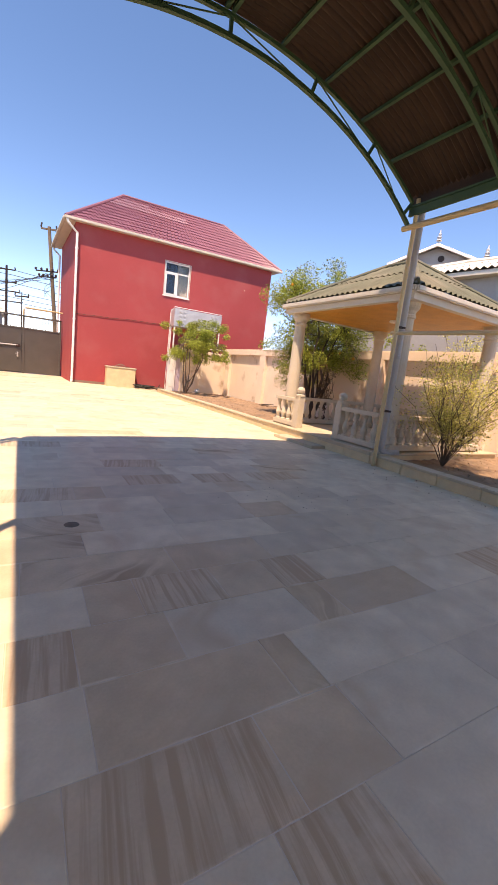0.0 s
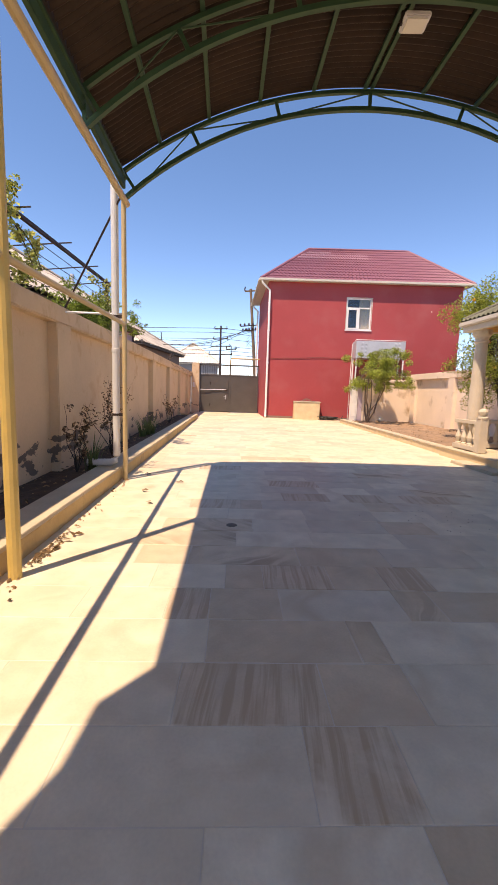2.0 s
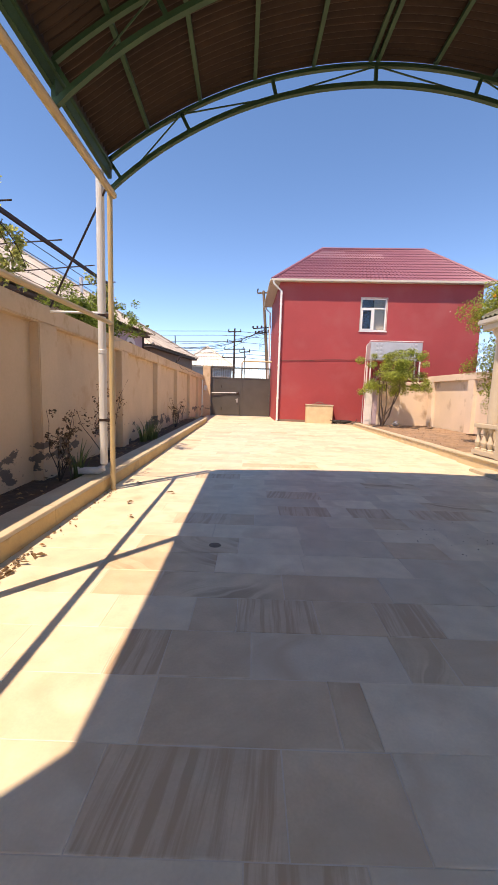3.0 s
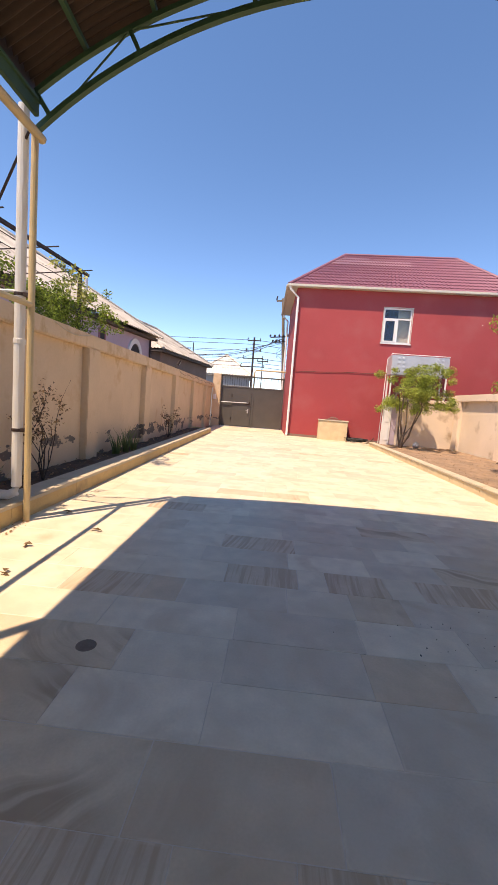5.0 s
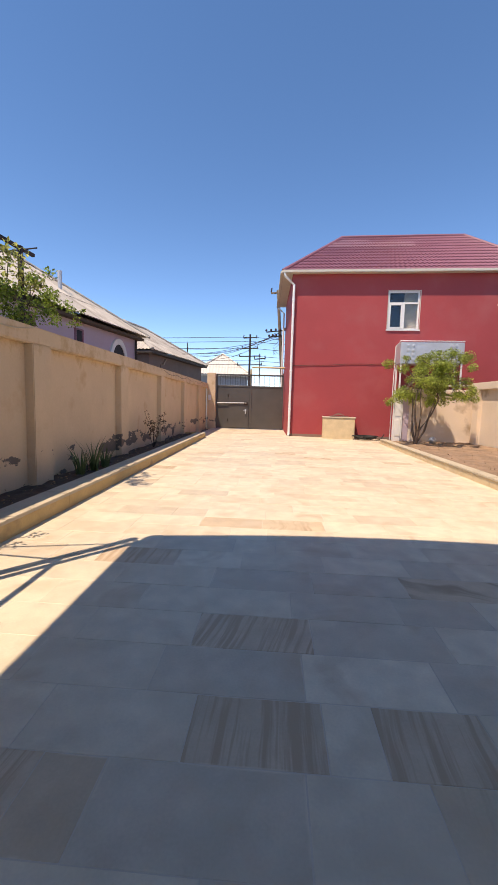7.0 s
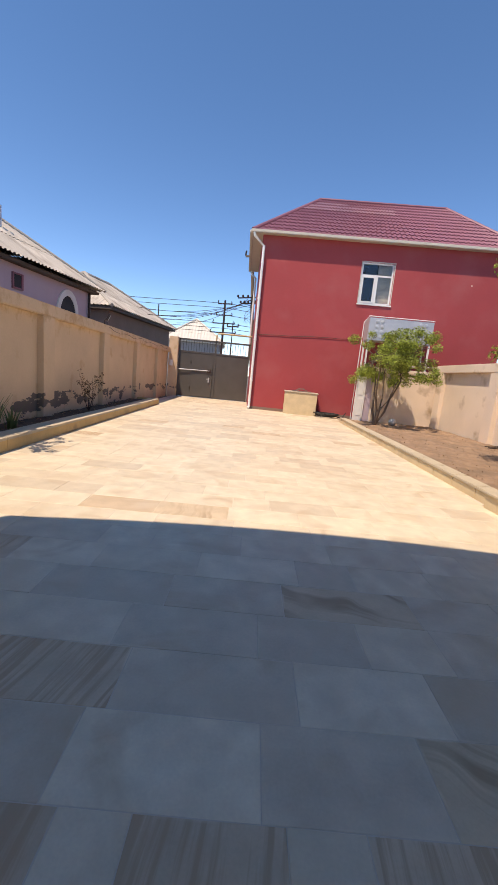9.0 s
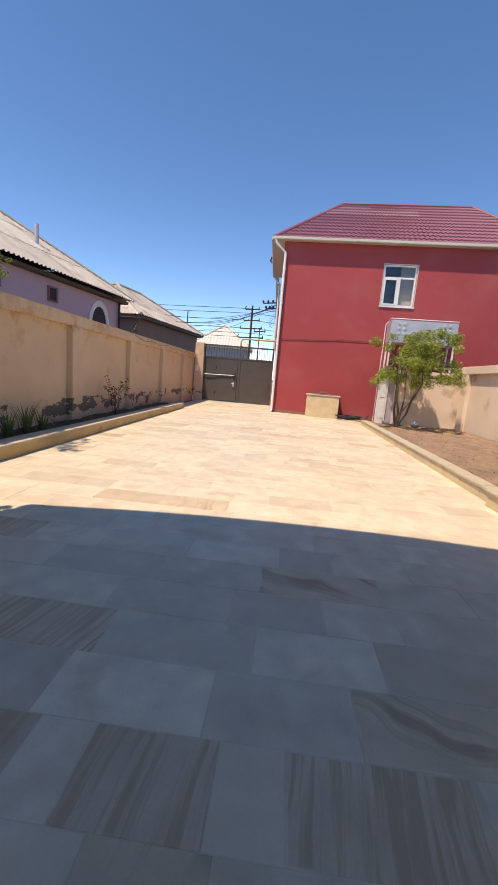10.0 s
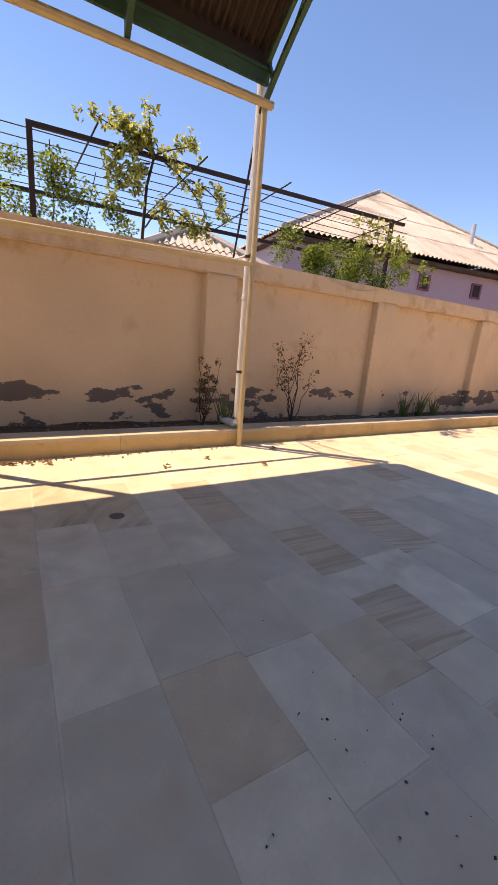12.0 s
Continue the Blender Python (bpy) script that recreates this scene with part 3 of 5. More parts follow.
def red_house():
    h = thing("red_house", "two-storey red rendered house with red metal tile roof", "house")
    L, D, H = 10.15, 5.6, 7.15
    wx0, wx1, wz0, wz1 = 4.15, 5.45, 4.80, 6.43
    bm = B()
    ring = []
    for y in (0, 0.3):
        ring.append([[bm.verts.new((x, y, z)) for x, z in q] for q in (((0, -0.1), (L, -0.1), (L, H), (0, H)), ((wx0, wz0), (wx1, wz0), (wx1, wz1), (wx0, wz1)))])
    for i in range(4):
        k = (i + 1) % 4
        for o in ring:
            bm.faces.new((o[0][i], o[0][k], o[1][k], o[1][i]))
        for e in (0, 1):
            bm.faces.new((ring[0][e][i], ring[0][e][k], ring[1][e][k], ring[1][e][i]))
    part("front_wall", sheared(bm), "red_wall", h)
    bm = B()
    box(bm, 0, 0.3, -0.1, 0.3, D, H)
    box(bm, L - 0.3, 0.3, -0.1, L, D, H)
    box(bm, 0.3, D - 0.3, -0.1, L - 0.3, D, H)
    part("wall", sheared(bm), "red_wall", h)
    bm = B()
    box(bm, -0.012, -0.012, -0.1, L, 0.0, 0.12)
    part("plinth", sheared(bm), "brown_wall", h, "worn reddish-brown plinth strip")
    bm = B()
    box(bm, wx0 - 0.3, 1.2, wz0 - 0.5, wx1 + 0.3, 1.3, wz1 + 0.3)
    part("room_back", sheared(bm), "dark_room", h)
    bm = B()
    for i in range(28):
        u0, u1 = wx0 + 0.75 + i * 0.02, wx0 + 0.75 + (i + 1) * 0.02
        o0, o1 = 0.03 * (i % 2), 0.03 * ((i + 1) % 2)
        v = [bm.verts.new(p) for p in ((u0, 0.34 + o0, wz0), (u1, 0.34 + o1, wz0), (u1, 0.34 + o1, wz1), (u0, 0.34 + o0, wz1))]
        bm.faces.new(v)
    part("curtain", sheared(bm), "curtain", h, "pale hanging curtain")
    # window
    win = new("window")
    win.parent = h
    bm = B()
    f, y0, y1 = 0.065, 0.05, 0.12
    zt = wz1 - 0.5
    xm = (wx0 + wx1) / 2
    for x0, z0, x1, z1 in ((wx0, wz0, wx0 + f, wz1), (wx1 - f, wz0, wx1, wz1), (wx0, wz0, wx1, wz0 + f), (wx0, wz1 - f, wx1, wz1),
                           (wx0, zt - f / 2, wx1, zt + f / 2), (xm - 0.05, wz0, xm + 0.05, zt)):
        box(bm, x0, y0, z0, x1, y1, z1)
    part("window_frame", sheared(bm), "white_pvc", win, "white plastic window frame")
    bm = B()
    for x0, z0, x1, z1 in ((wx0 + f, wz0 + f, wx0 + f + 0.05, zt - f / 2), (xm - 0.10, wz0 + f, xm - 0.05, zt - f / 2), (wx0 + f, wz0 + f, xm - 0.05, wz0 + f + 0.05), (wx0 + f, zt - f / 2 - 0.05, xm - 0.05, zt - f / 2)):
        box(bm, x0, y0 - 0.02, z0, x1, y1 - 0.03, z1)
    part("sash", sheared(bm), "white_pvc", win)
    for x0, z0, x1, z1 in ((wx0 + f, zt, wx1 - f, wz1 - f), (wx0 + f, wz0 + f, xm - 0.05, zt), (xm + 0.05, wz0 + f, wx1 - f, zt)):
        bm = B()
        box(bm, x0, y0 + 0.03, z0, x1, y0 + 0.045, z1)
        g = part("pane", sheared(bm), "glass", win)
        g.visible_shadow = False
    bm = B()
    box(bm, wx0 - 0.06, -0.05, wz0 - 0.05, wx1 + 0.06, 0.06, wz0, bevel=0.01)
    part("window_sill", sheared(bm), "white_pvc", win)
    bm = B()
    t = 0.02
    for x0, z0, x1, z1 in ((wx0 - 0.035, wz0, wx0, wz1 + 0.035), (wx1, wz0, wx1 + 0.035, wz1 + 0.035), (wx0, wz1, wx1, wz1 + 0.035)):
        box(bm, x0, -0.004, z0, x1, 0.02, z1)
    part("reveal_edge", sheared(bm), "gutter", win)
    # roof
    o = 0.45
    e = 7.22
    A, Bp, C, Dp = (-o, -0.25, e), (L + o, -0.25, e), (L + o, D + o, e), (-o, D + o, e)
    R0, R1 = (2.52, 2.65, 9.7), (8.2, 2.65, 9.7)
    for tri in ((A, Bp, R1, R0), (Dp, A, R0, R0), (Bp, C, R1, R1), (C, Dp, R0, R1)):
        a, b, c, d = map(Vector, tri)
        n = max(6, int((b - a).length / 0.21))
        bm = B()
        corrugated(bm, a, b, c, d, n, 0.024, rows=12, step=0.045)
        part("roof_slope", sheared(bm), "red_roof", h, "glossy red metal tile roofing")
    # three paler sheets laid just above the front slope, near the ridge
    va, vb, vc, vd = map(Vector, (A, Bp, R1, R0))
    lift = Vector((0, -0.004, 0.006))
    for u0, u1, v0, v1 in ((1, 16, 8, 10), (16, 29, 8, 10), (2, 13, 10, 11)):
        q = [va.lerp(vb, u / 52).lerp(vd.lerp(vc, u / 52), v / 12) + lift for u, v in ((u0, v0), (u1, v0), (u1, v1), (u0, v1))]
        bm = B()
        corrugated(bm, *q, u1 - u0, 0.024, rows=v1 - v0, step=0.045)
        part("roof_sheet", sheared(bm), "paler_red_roof", h, "paler pinkish metal tile sheet")
    bm = B()
    for p, q in ((A, R0), (Bp, R1), (R0, R1), (C, R1), (Dp, R0)):
        tube(bm, [Vector(p) + Vector((0, 0, 0.03)), Vector(q) + Vector((0, 0, 0.03))], 0.07, 8)
    part("ridge_cap", sheared(bm), "red_roof", h)
    bm = B()
    box(bm, -o + 0.03, -0.23, e - 0.07, L + o - 0.03, D + o - 0.03, e - 0.045)
    part("soffit", sheared(bm), "gutter", h, "cream boarded soffit")
    gut = new("gutter")
    gut.parent = h
    bm = B()
    box(bm, -o - 0.05, -0.35, e - 0.09, L + o + 0.05, -0.23, e + 0.025, bevel=0.02)
    part("gutter_front", sheared(bm), "gutter", gut, "cream roof gutter")
    bm = B()
    box(bm, -o - 0.10, -0.23, e - 0.09, -o + 0.02, D + o, e + 0.025, bevel=0.02)
    part("gutter_side", sheared(bm), "gutter", gut)
    for u, v in ((0.06, -0.12), (-0.12, D - 0.1)):
        bm = B()
        tube(bm, [(-0.38, -0.28 if v < 1 else v + 0.4, e - 0.08), (-0.34 if v < 1 else -0.38, -0.26 if v < 1 else v + 0.3, e - 0.22), (u, v, e - 0.55), (u, v, 3), (u, v, 0.12), (u - 0.03, v - 0.14, 0.04)], 0.055, 10)
        part("downpipe", sheared(bm), "white_pvc", h, "white plastic downpipe")
    for z in (1.2, 2.9, 4.6, 6.0):
        bm = B()
        lathe(bm, [(0.062, 0), (0.068, 0.01), (0.068, 0.05), (0.062, 0.06)], (0.06, -0.12, z), 10)
        part("pipe_collar", sheared(bm), "white_pvc", h)
    bm = B()
    rng = random.Random(4)
    tube(bm, [(0.16 + i * 0.38, -0.025, 3.20 + 0.02 * rng.uniform(-1, 1) + 0.012 * i) for i in range(12)], 0.011, 5)
    part("cable", sheared(bm), "dark_steel", h, "thin dark cable pinned along the wall")
    for x, z, s in ((8.6, 5.85, 0.03), (5.0, 0.72, 0.07)):
        bm = B()
        lathe(bm, [(s, 0), (s * 0.8, 0.004)], (0, 0, 0), 7)
        bmesh.ops.transform(bm, matrix=pose(x, 0, z, 90), verts=bm.verts[:])
        part("render_chip", sheared(bm), "plaster_right", h)
    return h


red_house()


# ---- gate ----
def gate():
    g = thing("gate_1", "dark grey-brown sheet steel double gate with a wicket door", "gate", kind="structure")
    X0, X1, Y, T = -1.36, 2.35, 24.78, 2.36
    xm = 0.52
    bm = B()
    for x in (X0, xm, X1 - 0.08):
        box(bm, x, Y - 0.02, 0.0, x + 0.08, Y + 0.06, 3.0)
    box(bm, X0, Y - 0.02, 2.94, X1, Y + 0.06, 3.02)
    box(bm, X0, Y - 0.01, T - 0.04, X1, Y + 0.05, T + 0.03)
    part("gate_frame", bm, "gate_metal", g)
    for x0, x1 in ((X0 + 0.08, xm), (xm + 0.08, X1 - 0.08)):
        bm = B()
        box(bm, x0, Y + 0.01, 0.03, x1, Y + 0.03, T)
        part("gate_leaf", bm, "gate_metal", g)
        n = int((x1 - x0) / 0.13)
        for i in range(1, n):
            bm = B()
            beam(bm, (x0 + (x1 - x0) * i / n, Y + 0.02, T), (x0 + (x1 - x0) * i / n, Y + 0.02, 2.95), 0.018, 0.018)
            part("bar", bm, "gate_metal", g)
    wk = new("wicket_door")
    wk.parent = g
    bm = B()
    box(bm, -0.66, Y - 0.025, 0.08, 0.46, Y + 0.005, 2.08, bevel=0.006)
    part("wicket_leaf", bm, "gate_metal", wk)
    bm = B()
    tube(bm, [(-1.3, Y - 0.07, 1.42), (0.32, Y - 0.07, 1.45)], 0.025, 8)
    part("bolt_bar", bm, "galvanised", wk, "pale steel sliding bolt")
    bm = B()
    box(bm, 0.2, Y - 0.09, 1.36, 0.4, Y - 0.02, 1.52, bevel=0.01)
    part("lock_box", bm, "dark_steel", wk)
    bm = B()
    box(bm, 0.26, Y - 0.07, 0.84, 0.33, Y - 0.02, 1.1, bevel=0.01)
    tube(bm, [(0.3, Y - 0.06, 1.02), (0.3, Y - 0.13, 1.02), (0.18, Y - 0.13, 1.02)], 0.012, 6)
    part("door_handle", bm, "galvanised", wk)
    for z in (0.4, 1.75):
        bm = B()
        tube(bm, [(-0.69, Y - 0.03, z), (-0.69, Y - 0.03, z + 0.16)], 0.022, 8)
        part("hinge", bm, "dark_steel", wk)
    bm = B()
    tube(bm, [(0.55, Y + 0.1, 0), (0.55, Y + 0.1, 3.3), (0.62, Y + 0.1, 3.42), (2.4, Y + 0.1, 3.42)], 0.045, 8)
    tagged(part("gas_pipe", bm, "tan_tube"), "yellowish steel gas pipe rising behind the gate", "pipe")


gate()


# ---- canopy over the yard ----
def cy(x):
    """How far the canopy's front line comes towards the back of the yard, with x."""
    return -0.066 * (x + 1.17)


CX, CR = 2.1, 5.54


def arc(x):
    return 5.36 - CR + math.sqrt(CR * CR - (x - CX) ** 2)


def arc_in(x):
    return 5.15 - 5.0 + math.sqrt(25.0 - (x - CX) ** 2)


XL, XR = -1.17, 5.37
TRUSS_Y = [5.22, 3.72, 2.15, 0.6, -0.95]


def canopy():
    c = thing("canopy", "arched carport canopy of green steel trusses under brown corrugated sheets", "canopy")
    # sheets, waves running over the arch
    y_end, y_front = -1.2, 5.30
    nx, pitch = 40, 0.085
    ny = int((y_front - y_end) / pitch) * 8
    for k in range(4):
        bm = B()
        i0, i1 = k * 10, (k + 1) * 10
        g = []
        for i in range(i0, i1 + 1):
            x = XL - 0.03 + (XR - XL + 0.06) * i / nx
            z = arc(min(max(x, XL), XR)) + 0.08
            g.append([bm.verts.new((x, cy(x) + y_end + (y_front - y_end) * j / ny, z + 0.024 * math.cos(j * math.tau / 8))) for j in range(ny + 1)])
        for u, v in zip(g, g[1:]):
            for j in range(ny):
                bm.faces.new((u[j], v[j], v[j + 1], u[j + 1]))
        part("roof_sheet", bm, "brown_sheet", c, "brown corrugated roofing sheet", smooth=True)
    for x in [CX - 0.03 + q for q in (-2.74, -2.09, -1.42, -0.72, 0, 0.72, 1.42, 2.09, 2.74)]:
        bm = B()
        pts = (x - 0.045, x + 0.045) if abs(x - CX) < 0.1 else (x,)
        for p in pts:
            beam(bm, (p, cy(p) + y_end, arc(p) + 0.03), (p, cy(p) + 5.22, arc(p) + 0.03), 0.045, 0.045)
        part("purlin", bm, "green_steel", c)
    for ty in TRUSS_Y:
        tr = new("truss")
        tr.parent = c
        for nm, fn, w in (("top_chord", arc, 0.045), ("bottom_chord", arc_in, 0.05)):
            bm = B()
            xs = [XL + (XR - XL) * i / 40 for i in range(41)]
            tube(bm, [(x, ty + cy(x), fn(x) - 0.02) for x in xs], w * 0.72, 4)
            part(nm, bm, "green_steel", tr)
        for i in (0, 1.4, 3.1, 5, 6.9, 8.6, 10):
            x = XL + (XR - XL) * i / 10
            bm = B()
            lean = 0.16 * (x - CX) / 3.3
            x2 = min(max(x - lean, XL), XR)
            beam(bm, (x, ty + cy(x), arc(x) - 0.02), (x2, ty + cy(x2), arc_in(x2) - 0.02), 0.04, 0.04)
            part("web_upright", bm, "green_steel", tr)
        for i, j in ((0.55, 1.4), (3.0, 1.4), (3.2, 5), (6.8, 5), (8.5, 6.9), (9.5, 8.6)):
            x, q = XL + (XR - XL) * i / 10, XL + (XR - XL) * j / 10
            bm = B()
            tube(bm, [(x, ty + cy(x), arc_in(x)), (q, ty + cy(q), arc(q) - 0.03)], 0.009, 6)
            part("web_rod", bm, "green_steel", tr)
    for x, s in ((XL, -1), (XR, 1)):
        bm = B()
        box(bm, -0.025, -6.4, 0.06, 0.025, 0.0, 0.2, bevel=0.006)
        box(bm, -0.05, -6.4, 0.175, 0.05, 0.0, 0.202)
        bmesh.ops.transform(bm, matrix=pose(x, 5.24 + cy(x), 4.0, 0, 0, -0.69 if s < 0 else 0), verts=bm.verts[:])
        part("edge_board", bm, "green_steel", c, "green steel edge channel")
        bm = B()
        box(bm, -0.008, -6.4, 0.18, 0.008, 0.05, 0.43)
        bmesh.ops.translate(bm, vec=(x + s * 0.04, 5.24 + cy(x), 4.0), verts=bm.verts[:])
        part("edge_trim", bm, "brown_sheet", c)
        bm = B()
        in_x, back = x - s * 0.025, (0.03, 0.077) if s < 0 else (0.0, 0.0)
        tube(bm, [(in_x, 5.30 + cy(x), 3.89), (in_x - back[0], 2.6 + cy(x), 3.83), (in_x - back[1], -1.6, 3.80)], 0.044, 10)
        part("eave_tube", bm, "tan_tube", c, "tan painted horizontal steel tube")
        bm = B()
        rx = x if s < 0 else x + 0.02
        tube(bm, [(rx, 5.22 + cy(x), 2.26), (rx, 2.1 + cy(x), 2.18), (rx, -1.6, 2.09)], 0.03, 8)
        part("side_rail", bm, "tan_tube", c, "tan horizontal rail between the posts")
        for k, py in enumerate((5.22, 2.09, -0.98)):
            bm = B()
            r = 0.034 if k == 0 else 0.046
            px, py = (x, py) if s < 0 else (x + 0.02, py - 0.1)
            tube(bm, [(px, py + cy(x), -0.05), (px, py + cy(x), 3.9 if s < 0 else 4.3)], r, 12)
            part("post", bm, "tan_tube" if k == 0 else "yellow_tube", c)
        for py in (3.72, 0.6):
            bm = B()
            beam(bm, (x, py + cy(x), 3.83), (x, py + cy(x), 4.12), 0.04, 0.04)
            part("stub", bm, "green_steel", c)
    return c


canopy()


def downpipe(name, x, y, s, label, zf, mat="pipe_grey"):
    d = thing(name, label, "pipe")
    bm = B()
    tube(bm, [(x, y, 4.16), (x, y, zf + 0.16), (x + s * 0.02, y, zf + 0.09), (x + s * 0.09, y - 0.005, zf + 0.055), (x + s * 0.42, y - 0.02, zf + 0.05)], 0.052, 14)
    part("pipe", bm, mat, d)
    bm = B()
    lathe(bm, [(0.054, 0), (0.058, 0.006), (0.058, 0.05), (0.054, 0.056)], (x, y, 1.86), 14)
    part("coupling", bm, mat, d)
    for z in (0.97, 2.36):
        bm = B()
        box(bm, min(x, x - s * 0.11), y - 0.03, z - 0.02, max(x, x - s * 0.11), y + 0.03, z + 0.02)
        lathe(bm, [(0.055, 0), (0.058, 0.004), (0.058, 0.03), (0.055, 0.034)], (x, y, z - 0.017), 14)
        part("clamp", bm, "dark_steel", d)


downpipe("downpipe_left", XL - 0.13, 5.24, -1, "grey-white plastic downpipe strapped to the canopy post", 0.205)
downpipe("downpipe_right", XR + 0.15, 5.12 + cy(XR), 1, "grey plastic downpipe strapped to the canopy post", 0.19, "pipe_dark")
bm = B()
tube(bm, [(XL - 0.02, 5.27, 2.40), (WX - 0.02, 5.34, 2.41)], 0.016, 8)
tagged(part("wall_tie", bm, "white_pvc"), "thin white tie bar from downpipe to wall", "bar")


def flood_light():
    f = thing("flood_light", "square flood light with white lens under the canopy ridge", "lamp", at=(2.12, 3.78, 5.13), turn=-4)
    bm = B()
    box(bm, -0.13, -0.11, 0.0, 0.13, 0.11, 0.05, bevel=0.012)
    part("housing", bm, "white_trim", f)
    bm = B()
    box(bm, -0.10, -0.085, -0.012, 0.10, 0.085, 0.001)
    part("lens", bm, "lamp_lens", f, "frosted lens")
    bm = B()
    for s in (-1, 1):
        box(bm, s * 0.135 - 0.008, -0.015, 0.0, s * 0.135 + 0.008, 0.015, 0.12)
    box(bm, -0.143, -0.015, 0.105, 0.143, 0.015, 0.12)
    part("bracket", bm, "dark_steel", f)


flood_light()


# ---- gazebo ----
def baluster_run(parent, p, q, n, base, top):
    p, q = Vector(p), Vector(q)
    d = (q - p).normalized()
    for k in range(n):
        c = p.lerp(q, (k + 0.5) / n)
        bm = B()
        h = top - base
        lathe(bm, [(0.06, 0), (0.06, 0.04 * h / 0.6), (0.035, 0.06 * h / 0.6), (0.055, 0.13 * h / 0.6), (0.07, 0.2 * h / 0.6), (0.05, 0.3 * h / 0.6), (0.03, 0.4 * h / 0.6), (0.035, 0.5 * h / 0.6), (0.055, 0.55 * h / 0.6), (0.055, h)], (c.x, c.y, base), 10)
        part("baluster", bm, "column", parent, smooth=False)
    for z, w, t in ((base - 0.05, 0.16, 0.1), (top + 0.04, 0.15, 0.08)):
        bm = B()
        beam(bm, (p.x, p.y, z), (q.x, q.y, z), w, t)
        part("rail", bevel_all(bm, 0.01), "column", parent)


def gazebo():
    g = thing("gazebo", "stone-columned garden gazebo with green hipped roof and balustrades", "gazebo")
    x0, x1, y0, y1, fz = 5.62, 9.2, 4.72, 8.45, 0.22
    bm = B()
    box(bm, curb_x(6.6) - 0.03, y0 - 0.05, -0.06, x1 + 0.1, y1 + 0.05, fz - 0.03)
    part("platform", bm, "limestone", g)
    bm = B()
    box(bm, curb_x(6.6) - 0.06, y0 - 0.09, fz - 0.03, x1 + 0.14, y1 + 0.09, fz, bevel=0.008)
    part("platform_edge", bm, "curb_top", g)
    bm = B()
    box(bm, 5.12, 6.05, -0.03, 5.56, 7.4, 0.06, bevel=0.012)
    part("step", bm, "curb_top", g, "low stone entrance step")
    cols = [(6.0, 5.02), (6.0, 8.1), (8.8, 5.02), (8.8, 8.1)]
    for x, y in cols:
        bm = B()
        lathe(bm, [(0.2, 0), (0.2, 0.12), (0.17, 0.14), (0.16, 0.2), (0.15, 0.24), (0.15, 0.9), (0.128, 2.3), (0.125, 2.38), (0.15, 2.4), (0.15, 2.44), (0.13, 2.46), (0.15, 2.52), (0.19, 2.56), (0.2, 2.6), (0.2, 2.7)], (x, y, fz), 20)
        part("column", bm, "column", g, smooth=False)
    E = 3.04
    ex0, ex1, ey0, ey1 = 5.72, 9.1, 4.72, 8.4
    bm = B()
    box(bm, ex0 + 0.12, ey0 + 0.12, E - 0.13, ex1 - 0.12, ey1 - 0.12, E - 0.06)
    part("ceiling_boards", bm, "pine", g, "varnished pine board ceiling")
    n = 24
    for i in range(n):
        bm = B()
        w = (ey1 - ey0 - 0.3) / n
        ya = ey0 + 0.15 + i * w
        box(bm, ex0 + 0.15, ya + 0.004, E - 0.145, ex1 - 0.15, ya + w - 0.004, E - 0.129)
        part("board", bm, "pine", g)
    bm = B()
    for a in ((ex0, ey0, ex1, ey0 + 0.14), (ex0, ey1 - 0.14, ex1, ey1), (ex0, ey0 + 0.14, ex0 + 0.14, ey1 - 0.14), (ex1 - 0.14, ey0 + 0.14, ex1, ey1 - 0.14)):
        box(bm, a[0], a[1], E - 0.16, a[2], a[3], E)
    part("fascia", bm, "gutter", g, "cream boxed eave")
    for i, (p, q) in enumerate((((ex0 - 0.05, ey0 - 0.05), (ex0 - 0.05, ey1 + 0.05)), ((ex0 - 0.05, ey0 - 0.05), (ex1 + 0.05, ey0 - 0.05)))):
        bm = B()
        beam(bm, (*p, E + 0.0), (*q, E + 0.0), 0.10, 0.10)
        part("gutter", bevel_all(bm, 0.02), "gutter", g, "light roof gutter")
    Rz = 4.1
    r0, r1 = (7.4, 6.2, Rz), (7.4, 6.95, Rz)
    o = 0.08
    A, Bq, C, Dq = (ex0 - o, ey0 - o, E + 0.06), (ex1 + o, ey0 - o, E + 0.06), (ex1 + o, ey1 + o, E + 0.06), (ex0 - o, ey1 + o, E + 0.06)
    for a, b, c, d in ((A, Bq, r0, r0), (Bq, C, r1, r0), (C, Dq, r1, r1), (Dq, A, r0, r1)):
        sheet_slope(g, "green_roof", a, b, c, d, 0.15, 0.022, 2, 0.02)
    bm = B()
    for p, q in ((A, r0), (Bq, r0), (C, r1), (Dq, r1), (r0, r1)):
        tube(bm, [Vector(p).lerp(Vector(q), 0.05 if p != r0 else 0.0) + Vector((0, 0, 0.02)), Vector(q) + Vector((0, 0, 0.03))], 0.045, 8)
    part("ridge_cap", bm, "green_roof", g)
    bx = 5.74
    baluster_run(g, (bx, 8.3, 0), (bx, 7.45, 0), 4, fz + 0.12, 0.82)
    baluster_run(g, (bx, 5.95, 0), (bx, 4.98, 0), 4, fz + 0.12, 0.82)
    baluster_run(g, (5.86, 4.88, 0), (8.7, 4.88, 0), 12, fz + 0.12, 0.82)
    baluster_run(g, (8.95, 5.1, 0), (8.95, 8.0, 0), 12, fz + 0.12, 0.82)
    baluster_run(g, (6.1, 8.25, 0), (8.7, 8.25, 0), 11, fz + 0.12, 0.82)
